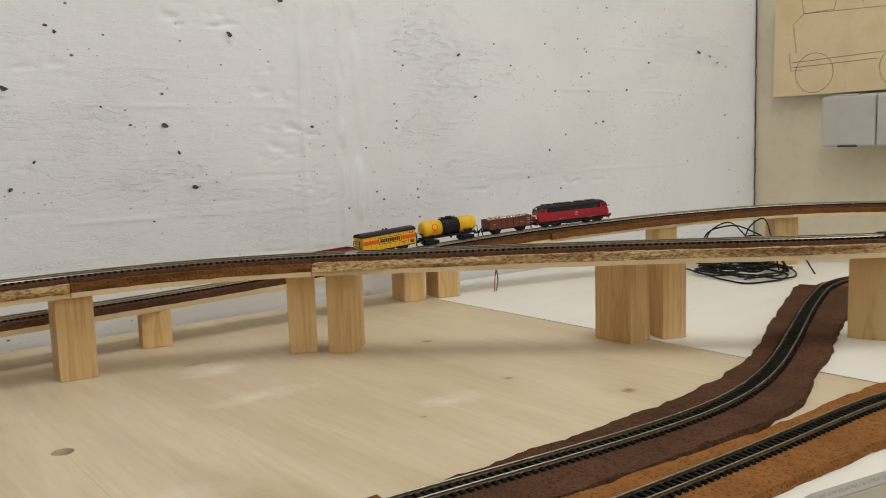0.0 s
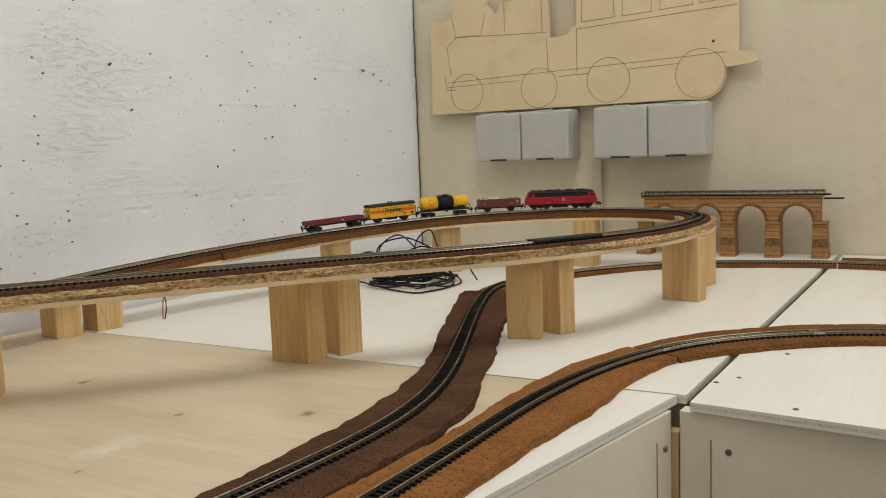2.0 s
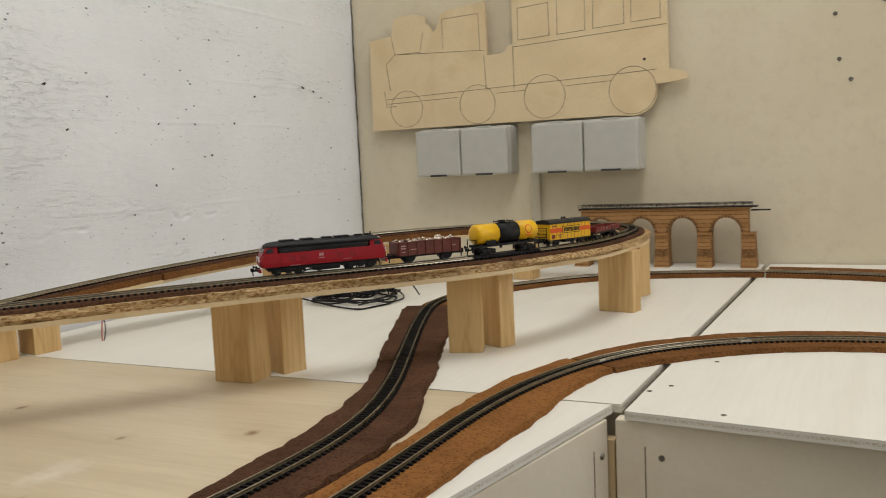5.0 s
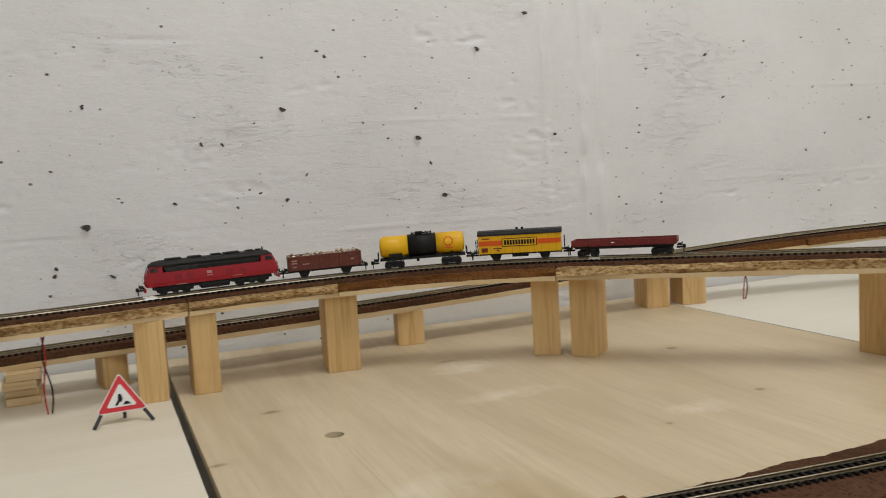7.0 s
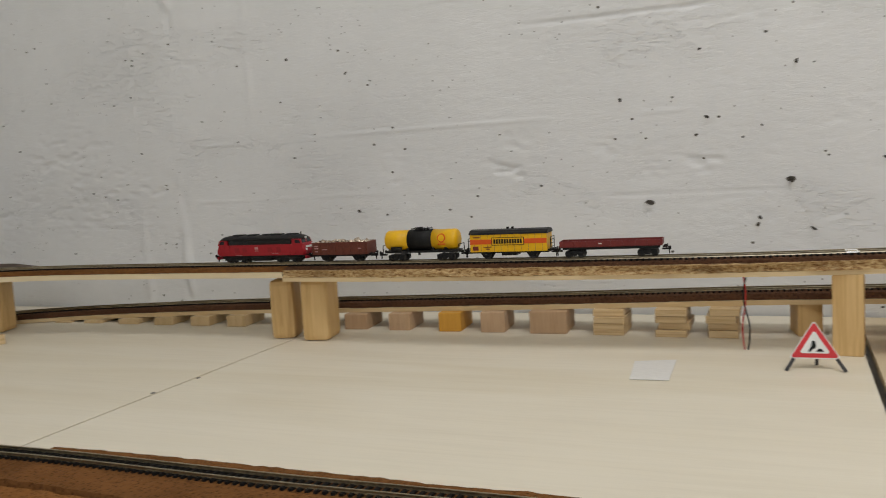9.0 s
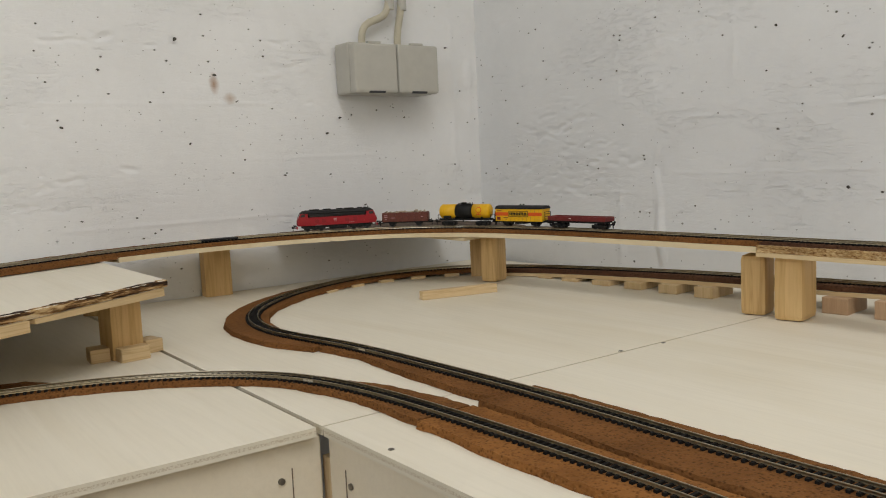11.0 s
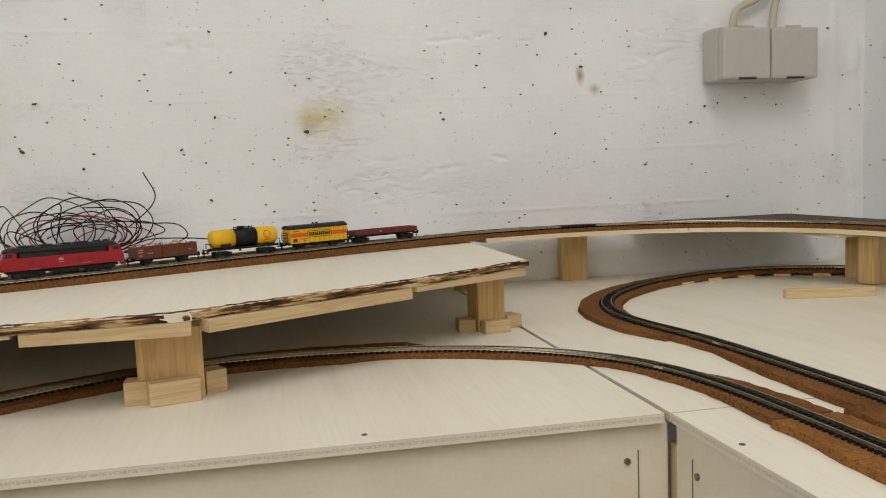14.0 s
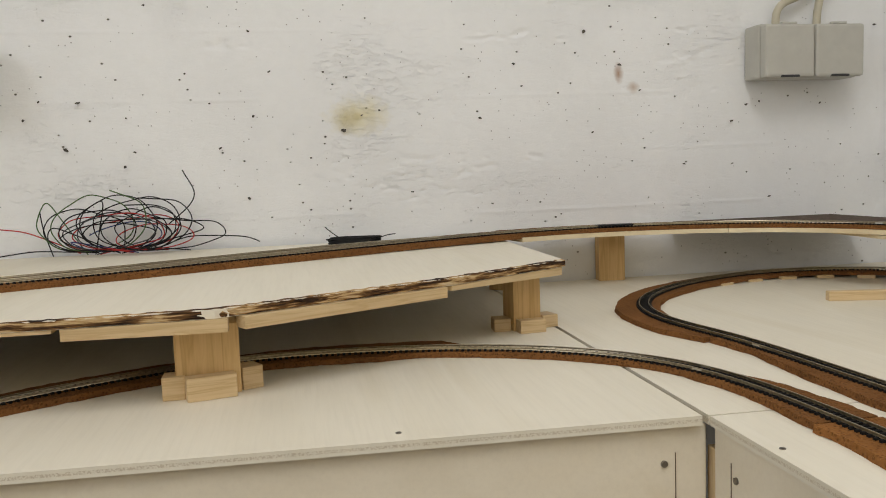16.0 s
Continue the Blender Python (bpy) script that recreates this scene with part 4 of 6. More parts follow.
for a, b, depth in (((0.536, -0.370), (0.563, -0.368), 0.036), ((0.567, -0.378), (0.588, -0.386), 0.030), ((0.683, -0.508), (0.702, -0.502), 0.030),
                    ((0.704, -0.517), (0.720, -0.525), 0.024), ((0.898, -0.593), (0.917, -0.597), 0.041), ((1.000, -0.578), (1.024, -0.585), 0.03),
                    ((0.320, -0.194), (0.340, -0.205), 0.024), ((0.344, -0.215), (0.358, -0.231), 0.036), ((0.1545, -0.150), (0.181, -0.153), 0.036),
                    ((0.048, -0.156), (0.068, -0.156), 0.034), ((0.008, -0.158), (0.029, -0.160), 0.034),
                    ((-0.484, -0.159), (-0.461, -0.152), 0.032), ((-0.447, -0.163), (-0.421, -0.158), 0.038), ((-0.856, -0.173), (-0.834, -0.165), 0.030),
                    ((-1.039, -0.469), (-1.036, -0.435), 0.020)):
    mid = ((a[0] + b[0]) / 2, (a[1] + b[1]) / 2)
    post("wooden_post", a, b, depth, rail_top(*mid) - (0.0163 if a[0] > -0.47 else 0.0178 if a[0] > -0.9 else 0.0131), POST, "planed spruce block carrying the raised track", edge=0.005 if -0.9 < a[0] < -0.4 else 0.0008)
for a, b, depth in (((0.238, -0.086), (0.262, -0.091), 0.030), ((0.523, -0.076), (0.548, -0.081), 0.034), ((0.563, -0.084), (0.590, -0.089), 0.030),
                    ((0.866, -0.148), (0.892, -0.158), 0.030), ((1.012, -0.222), (1.037, -0.240), 0.03), ((1.125, -0.40), (1.155, -0.40), 0.03)):
    mid = ((a[0] + b[0]) / 2, (a[1] + b[1]) / 2 + 0.01)
    top = float(np.interp(mid[0], MAIN[:, 0][MAIN_RUN > S_RISE][:300], MAIN[:, 2][MAIN_RUN > S_RISE][:300])) - 0.0126 if mid[0] < 0.5 else rail_top(*mid) - 0.0163
    post("wooden_post", a, b, depth, top, POST, "short spruce block under the climbing track")


def rise_z(x):
    sel = (MAIN_RUN > S_RISE) & (MAIN_RUN < S_JOIN)
    return float(np.interp(x, MAIN[sel, 0], MAIN[sel, 2])) - 0.0127


for x, w, mat, label in ((-0.073, 0.024, PALE, "stacked plywood offcuts"), (-0.114, 0.026, PALE, "stacked plywood offcuts"), (-0.168, 0.027, PALE, "stacked plywood offcuts"),
                         (-0.224, 0.034, PINK, "beech offcut block"), (-0.277, 0.023, PINK, "beech offcut block"), (-0.320, 0.022, AMBER, "orange-stained offcut block"),
                         (-0.373, 0.022, PINK, "beech offcut block"), (-0.421, 0.024, PINK, "beech offcut block"), (-0.565, 0.022, PALE, "thin pale offcut"),
                         (-0.612, 0.024, PALE, "thin pale offcut"), (-0.662, 0.024, PALE, "thin pale offcut"), (-0.712, 0.026, PALE, "thin pale offcut"), (-0.765, 0.024, PALE, "thin pale offcut"), (-0.81, 0.022, PALE, "thin pale offcut")):
    h = rise_z(x)
    if mat is PALE and x > -0.2:
        thing = tagged(empty("block_stack", Matrix.Translation((x, -0.086, 0))), label + " propping the climbing track", "wooden block", "blocks under the climb")
        n = 4
        for k in range(n):
            part("plywood_piece", box((random.uniform(-0.0016, 0.0016), random.uniform(-0.003, 0.002), h * (k + 0.5) / n), (w, 0.040, h / n - 0.0002), 0.0004), PALE_LYING, thing)
    else:
        post("wooden_block", (x - w / 2, -0.106), (x + w / 2, -0.104), 0.042, h, mat, label + " propping the climbing track", "wooden block", "blocks under the climb")
post("wooden_block", (-0.015, -0.094), (0.004, -0.090), 0.030, rise_z(-0.005), POST, "spruce block under the climbing track", "wooden block", "blocks under the climb")
for k in range(7):
    s = along(MAIN, -0.94, -0.40) + 0.052 * k
    p, q = cut(MAIN, s, s + 0.006)[[0, -1]]
    turn = math.atan2(q[1] - p[1], q[0] - p[0])
    side = Vector((math.sin(turn), -math.cos(turn), 0)) * 0.015
    gap = float(p[2]) - 0.0079
    if gap > 0.0006:
        ob = mesh_object("wooden_shim", box((0, 0, 0), (0.020, 0.016, 0.0022 + gap * 0.5), 0.0003), PALE_LYING)
        ob.matrix_world = Matrix.Translation(Vector((p[0], p[1], 0.0011 + gap * 0.25)) + side) @ Matrix.Rotation(turn, 4, "Z")
        tagged(ob, "thin pale shim under the cork bend", "shim", "shims under the bend")
post("wooden_post", (-0.905, -0.150), (-0.882, -0.130), 0.025, 0.0579, POST, "spruce block in the shade of the corner plate")
post("wooden_bar", (-0.797, -0.306), (-0.775, -0.213), 0.010, 0.010, PALE_LYING, "loose pale wooden bar lying on the board", "wooden bar", "loose bars")


# ---- the train ----
def wheel_set(parent, x, r=0.0028, half=0.0046):
    bm = bmesh.new()
    for side in (-1, 1):
        add_tube(bm, (x, side * half, r), (x, side * (half - 0.0010), r), r, 16)
        add_tube(bm, (x, side * (half - 0.0010), r), (x, side * (half - 0.0014), r), r + 0.0004, 16)
    add_tube(bm, (x, -half + 0.001, r), (x, half - 0.001, r), 0.0006, 8)
    part("wheel_set", bm, STEEL, parent)


def bogie(thing, x, spread, length):
    bm = bmesh.new()
    for side in (-1, 1):
        add_box(bm, (x, side * 0.0062, 0.0040), (length, 0.0016, 0.0026), 0.0004)
        for dx in (-spread, spread):
            add_box(bm, (x + dx, side * 0.0066, 0.0030), (0.0044, 0.0022, 0.0034), 0.0006)
        add_box(bm, (x, side * 0.0068, 0.0036), (0.0046, 0.0018, 0.0040), 0.0006)
    add_box(bm, (x, 0, 0.0045), (length * 0.8, 0.011, 0.002), 0.0003)
    b = part("bogie", bm, BLACK, thing, "black bogie")
    for dx in (-spread, spread):
        wheel_set(b, x + dx)


def couplers(thing, half, z=0.0062):
    for side in (-1, 1):
        bm = box((side * (half + 0.0022), 0, z - 0.001), (0.0058, 0.0022, 0.0014), 0.0003)
        add_box(bm, (side * (half + 0.0050), 0, z - 0.0004), (0.0022, 0.0036, 0.0028), 0.0004)
        add_box(bm, (side * (half + 0.0046), 0, z - 0.0030), (0.0008, 0.0008, 0.004))
        part("coupler", bm, BLACK, thing)
        for y in (-0.0052, 0.0052):
            bm = add_tube(bmesh.new(), (side * half, y, z + 0.0012), (side * (half + 0.0030), y, z + 0.0012), 0.0006, 8)
            add_tube(bm, (side * (half + 0.0028), y, z + 0.0012), (side * (half + 0.0034), y, z + 0.0012), 0.0015, 12)
            part("buffer", bm, BLACK, thing)


def hull(half, width, z0, z1, cant, nose_rake):
    """A body shell with raked ends: (x at z) shortens upwards."""
    bm = bmesh.new()
    w = width / 2
    rows = [(z0, half - 0.0012, w * 0.96), (z0 + 0.003, half, w), ((z0 + z1) / 2, half, w), (z1, half - nose_rake, w - cant)]
    rings = []
    for z, hx, hw in rows:
        c = 0.0016
        outline = [(-hx + c, -hw), (hx - c, -hw), (hx, -hw + c * 1.6), (hx, hw - c * 1.6), (hx - c, hw), (-hx + c, hw), (-hx, hw - c * 1.6), (-hx, -hw + c * 1.6)]
        rings.append([bm.verts.new((x, y, z)) for x, y in outline])
    for a, b in zip(rings, rings[1:]):
        for k in range(8):
            bm.faces.new((a[k], a[(k + 1) % 8], b[(k + 1) % 8], b[k]))
    bm.faces.new(list(reversed(rings[0])))
    bm.faces.new(rings[-1])
    return bm


def locomotive():
    t = tagged(empty("diesel_locomotive"), "red model diesel locomotive with dark grey roof", "model locomotive")
    half = 0.0508
    body = part("body", hull(half, 0.0180, 0.0074, 0.0178, 0.0002, 0.0022), RED, t, "red body with raked cab fronts")
    # upper band with windows, then the roof
    bm = hull(half - 0.0135, 0.0178, 0.0176, 0.0222, 0.0008, 0.0004)
    part("window_band", bm, ROOFGREY, t, "dark grey upper side band")
    for side in (-1, 1):
        bm = bmesh.new()
        x0, x1, w = half - 0.0138, half - 0.0022, 0.0088
        pts = [(x0, 0.0176), (x1, 0.0176), (x1 - 0.0024, 0.0226), (x0, 0.0226)]
        add_prism(bm, [(side * x, z) for x, z in pts], -w, w, "y")
        cab = part("cab", bm, RED, t, "red driver's cab")
        bm = bmesh.new()
        for y in (-1, 1):
            add_prism(bm, [(side * x, z) for x, z in ((x0 + 0.0035, 0.0186), (x1 - 0.0022, 0.0186), (x1 - 0.0034, 0.0216), (x0 + 0.0035, 0.0216))], y * w - 0.0002, y * w + 0.0002, "y")
        part("side_window", bm, GLASS, cab)
        slope = math.degrees(math.atan2(0.0024, 0.005))
        for y in (-0.0042, 0.0042):
            bm = box((0, 0, 0), (0.0003, 0.0068, 0.0034), 0.0001)
            ob = part("windscreen", bm, GLASS, cab)
            ob.matrix_basis = Matrix.Translation((side * (x1 - 0.0012), y, 0.0203)) @ pose(0, 0, 0, 0, -side * slope, 0)
        for y in (-0.0055, 0.0055):
            part("headlight", add_tube(bmesh.new(), (side * (half - 0.0006), y, 0.0125), (side * (half + 0.0005), y, 0.0125), 0.0011, 12), WHITE, t, "small white headlight")
        part("top_lamp", add_tube(bmesh.new(), (side * (half - 0.0040), 0, 0.0232), (side * (half - 0.0030), 0, 0.0232), 0.0011, 12), WHITE, t)
        part("apron", box((side * (half - 0.0002), 0, 0.0052), (0.0016, 0.0150, 0.0030), 0.0004), RED, t)
        part("front_panel", box((side * (half + 0.0001), 0, 0.0150), (0.0004, 0.0120, 0.0020), 0.0001), WHITE, t, "pale stripe on the cab front")
    prof = [(-0.0089, 0.0220), (-0.0080, 0.0242), (-0.0055, 0.0259), (0, 0.0266), (0.0055, 0.0259), (0.0080, 0.0242), (0.0089, 0.0220)]
    bm = bmesh.new()
    rings = []
    for x, f, fz in ((-half + 0.0042, 0.93, 0.35), (-half + 0.0075, 1, 0.85), (-half + 0.012, 1, 1), (half - 0.012, 1, 1), (half - 0.0075, 1, 0.85), (half - 0.0042, 0.93, 0.35)):
        rings.append([bm.verts.new((x, y * f, 0.0220 + (z - 0.0220) * fz)) for y, z in prof])
    for a, b in zip(rings, rings[1:]):
        for k in range(7):
            bm.faces.new((a[k], a[(k + 1) % 7], b[(k + 1) % 7], b[k]))
    bm.faces.new(rings[0])
    bm.faces.new(rings[-1])
    roof = part("roof", bm, ROOFGREY, t, "dark grey rounded roof", True)
    for x, l, w in ((-0.028, 0.012, 0.007), (-0.012, 0.010, 0.008), (0.004, 0.008, 0.006), (0.016, 0.012, 0.008), (0.030, 0.006, 0.005), (0.037, 0.004, 0.004)):
        part("roof_vent", box((x, 0, 0.0266), (l, w, 0.0016), 0.0005), BLACK, roof)
    part("horn", add_tube(bmesh.new(), (0.041, 0.002, 0.0255), (0.041, 0.002, 0.0285), 0.0006, 8), BLACK, roof)
    for y in (-0.0089, 0.0089):
        for x, w, h, z in ((-0.030, 0.006, 0.0030, 0.0199), (-0.021, 0.0045, 0.0030, 0.0199), (-0.014, 0.0045, 0.0030, 0.0199)):
            part("side_window", box((x, y, z), (w, 0.0003, h), 0.0001), GLASS, t)
        for x in (-0.0405, -0.0345, 0.0345, 0.0405):
            part("door_line", box((x, y * 1.009, 0.0125), (0.00025, 0.0003, 0.0100)), DULLRED, t)
        for x in (-0.026, -0.017, 0.012, 0.022):
            part("grille", box((x, y * 1.010, 0.0130), (0.0052, 0.0003, 0.0046), 0.0001), DULLRED, t)
        # lettering too small to read: plain bars
        for x, w, h, z in ((-0.0030, 0.0036, 0.0022, 0.0145), (-0.0028, 0.0046, 0.0006, 0.0120), (-0.024, 0.008, 0.0004, 0.0078), (0.018, 0.007, 0.0004, 0.0095)):
            part("lettering", box((x, y * 1.012, z), (w, 0.0003, h)), FAINT, t)
    part("frame", box((0, 0, 0.0058), (0.090, 0.014, 0.0022), 0.0004), BLACK, t)
    part("fuel_tank", box((0.001, 0, 0.0042), (0.022, 0.0150, 0.0042), 0.0012), BLACK, t, "black fuel tank between the bogies")
    bogie(t, -0.0290, 0.0085, 0.0270)
    bogie(t, 0.0290, 0.0085, 0.0270)
    couplers(t, half)
    return t


def chassis(t, half, width, z=0.0062):
    bm = bmesh.new()
    for side in (-1, 1):
        add_box(bm, (0, side * width / 2, z), (2 * half, 0.0012, 0.0018), 0.0003)
        add_box(bm, (side * (half - 0.0005), 0, z), (0.0014, width, 0.0022), 0.0003)
    add_box(bm, (0, 0, z), (2 * half - 0.002, width * 0.5, 0.0014))
    part("underframe", bm, BLACK, t)


def axle_guards(t, x):
    bm = bmesh.new()
    for side in (-1, 1):
        add_prism(bm, [(x - 0.0052, 0.0062), (x + 0.0052, 0.0062), (x + 0.0026, 0.0020), (x - 0.0026, 0.0020)], side * 0.0062 - 0.0005, side * 0.0062 + 0.0005, "y")
        add_box(bm, (x, side * 0.0068, 0.0030), (0.0030, 0.0012, 0.0026), 0.0004)
    g = part("axle_guard", bm, BLACK, t)
    wheel_set(g, x, 0.0031)


def gondola():
    t = tagged(empty("open_wagon"), "brown model open wagon loaded with shiny scrap", "model wagon", "wagons of the train")
    half, w = 0.0290, 0.0170
    bm = bmesh.new()
    for side in (-1, 1):
        add_box(bm, (0, side * w / 2, 0.0126), (2 * half, 0.0010, 0.0112), 0.0002)
        add_box(bm, (side * half, 0, 0.0126), (0.0010, w, 0.0112), 0.0002)
        add_box(bm, (0, side * (w / 2 + 0.0004), 0.0180), (2 * half, 0.0010, 0.0008), 0.0002)
    add_box(bm, (0, 0, 0.0076), (2 * half, w, 0.0012))
    part("body", bm, BROWN, t, "brown wooden-sided body")
    for side in (-1, 1):
        for k in range(8):
            part("stake", box((-half + 0.001 + k * (2 * half - 0.002) / 7, side * (w / 2 + 0.0008), 0.0126), (0.0011, 0.0008, 0.0108), 0.0002), BROWN, t)
        for x, wd, h, z in ((-0.0245, 0.004, 0.0010, 0.0150), (-0.0245, 0.004, 0.0010, 0.0130), (-0.0245, 0.003, 0.0008, 0.0100), (-0.015, 0.006, 0.0006, 0.0118), (0.022, 0.003, 0.0008, 0.0125)):
            part("lettering", box((x, side * (w / 2 + 0.0006), z), (wd, 0.0002, h)), FAINT, t)
    bm = bmesh.new()
    rng = random.Random(5)
    for k in range(46):
        r = rng.uniform(0.0012, 0.0030)
        made = bmesh.ops.create_icosphere(bm, subdivisions=1, radius=r, matrix=Matrix.Translation((rng.uniform(-half + 0.003, half - 0.003), rng.uniform(-0.006, 0.006), 0.0172 + rng.uniform(-0.0008, 0.0012))))
        for v in made["verts"]:
            v.co += Vector((rng.uniform(-1, 1), rng.uniform(-1, 1), rng.uniform(-1, 1))) * r * 0.45
    part("load", bm, SCRAP, t, "heap of shiny crumpled metal scrap")
    chassis(t, half, 0.0120)
    for x in (-0.017, 0.017):
        axle_guards(t, x)
    couplers(t, half)
    return t


def tank_wagon():
    t = tagged(empty("tank_wagon"), "yellow model tank wagon with a black middle band", "model wagon", "wagons of the train")
    half, r, z = 0.0350, 0.0088, 0.0180
    for name, xs, mat in (("tank", (-half, -0.0115), YELLOW), ("tank_band", (-0.0115, 0.0115), BLACK), ("tank", (0.0115, half), YELLOW)):
        prof = [(xs[0], r), (xs[1], r)]
        if xs[0] == -half:
            prof = [(-half, 0.002), (-half + 0.0003, 0.0055), (-half + 0.0012, 0.0076), (-half + 0.0030, r), (xs[1], r)]
        if xs[1] == half:
            prof = [(xs[0], r), (half - 0.0030, r), (half - 0.0012, 0.0076), (half - 0.0003, 0.0055), (half, 0.002)]
        if name == "tank_band":
            prof = [(xs[0], r + 0.0002), (xs[1], r + 0.0002)]
        bm = bmesh.new()
        rings = [[bm.verts.new((x, rr * math.cos(a), z + rr * math.sin(a))) for a in (6.2832 * k / 32 for k in range(32))] for x, rr in prof]
        for a, b in zip(rings, rings[1:]):
            for k in range(32):
                bm.faces.new((a[k], a[(k + 1) % 32], b[(k + 1) % 32], b[k]))
        bm.faces.new(rings[0])
        bm.faces.new(rings[-1])
        part(name, bm, mat, t, "glossy yellow tank end" if name == "tank" else "black middle band of the tank", True)
    bm = add_tube(bmesh.new(), (-0.002, 0, z + r), (-0.002, 0, z + r + 0.0022), 0.0030, 16)
    add_box(bm, (0, 0, z + r + 0.0010), (0.017, 0.0075, 0.0006))
    for x in (-0.008, -0.004, 0.004, 0.008):
        add_tube(bm, (x, 0.0036, z + r), (x, 0.0036, z + r + 0.0020), 0.0003, 6)
        add_tube(bm, (x, -0.0036, z + r), (x, -0.0036, z + r + 0.0020), 0.0003, 6)
    part("hatch_platform", bm, BLACK, t, "black dome hatch and walkway")
    for side in (-1, 1):
        # the emblem as a plain scalloped disc in a ring
        bm = bmesh.new()
        for rad in (0.0040,):
            pts = [(0.0215 + rad * math.cos(a) * (1.0 if math.sin(a) > -0.4 else 0.8), 0.0195 + rad * math.sin(a)) for a in (6.2832 * k / 20 for k in range(20))]
            ring = []
            for u, v in pts:
                y = math.sqrt(max(0, r * r - (v - z) ** 2))
                ring.append(bm.verts.new((u, side * (y + 0.00025), v)))
            mid = bm.verts.new((0.0215, side * (r + 0.00025), 0.0192))
            for k in range(20):
                bm.faces.new((ring[k], ring[(k + 1) % 20], mid))
        part("emblem", bm, ORANGE, t, "round orange emblem")
        bm = bmesh.new()
        ring = []
        for a in (6.2832 * k / 20 for k in range(20)):
            u, v = 0.0215 + 0.0029 * math.cos(a), 0.0197 + 0.0029 * math.sin(a)
            ring.append(bm.verts.new((u, side * (math.sqrt(max(0, r * r - (v - z) ** 2)) + 0.0005), v)))
        mid = bm.verts.new((0.0215, side * (r + 0.0005), 0.0195))
        for k in range(20):
            bm.faces.new((ring[k], ring[(k + 1) % 20], mid))
        part("emblem_field", bm, YELLOW, t)
        part("lettering", box((0.0215, side * (r - 0.0001), 0.0144), (0.0070, 0.0006, 0.0009)), ORANGE, t)
        part("data_panel", box((-0.022, side * 0.0086, 0.0112), (0.0110, 0.0006, 0.0034), 0.0002), BLACK, t)
        part("end_rail", add_box(add_tube(add_tube(bmesh.new(), (side * (half + 0.0015), -0.006, 0.007), (side * (half + 0.0015), -0.006, 0.0140), 0.0004, 6),
                                          (side * (half + 0.0015), 0.006, 0.007), (side * (half + 0.0015), 0.006, 0.0140), 0.0004, 6), (side * (half + 0.0015), 0, 0.0138), (0.0006, 0.012, 0.0006)), BLACK, t)
    bm = box((0, 0, 0.0080), (2 * half, 0.0125, 0.0020), 0.0003)
    for x in (-0.024, -0.012, 0.012, 0.024):
        add_box(bm, (x, 0, 0.0098), (0.0022, 0.0130, 0.0030), 0.0003)
    add_tube(bm, (-0.004, 0, 0.0092), (-0.004, 0, 0.0045), 0.0012, 8)
    part("underframe", bm, BLACK, t)
    bogie(t, -0.0235, 0.0052, 0.0155)
    bogie(t, 0.0235, 0.0052, 0.0155)
    couplers(t, half + 0.0018)
    return t


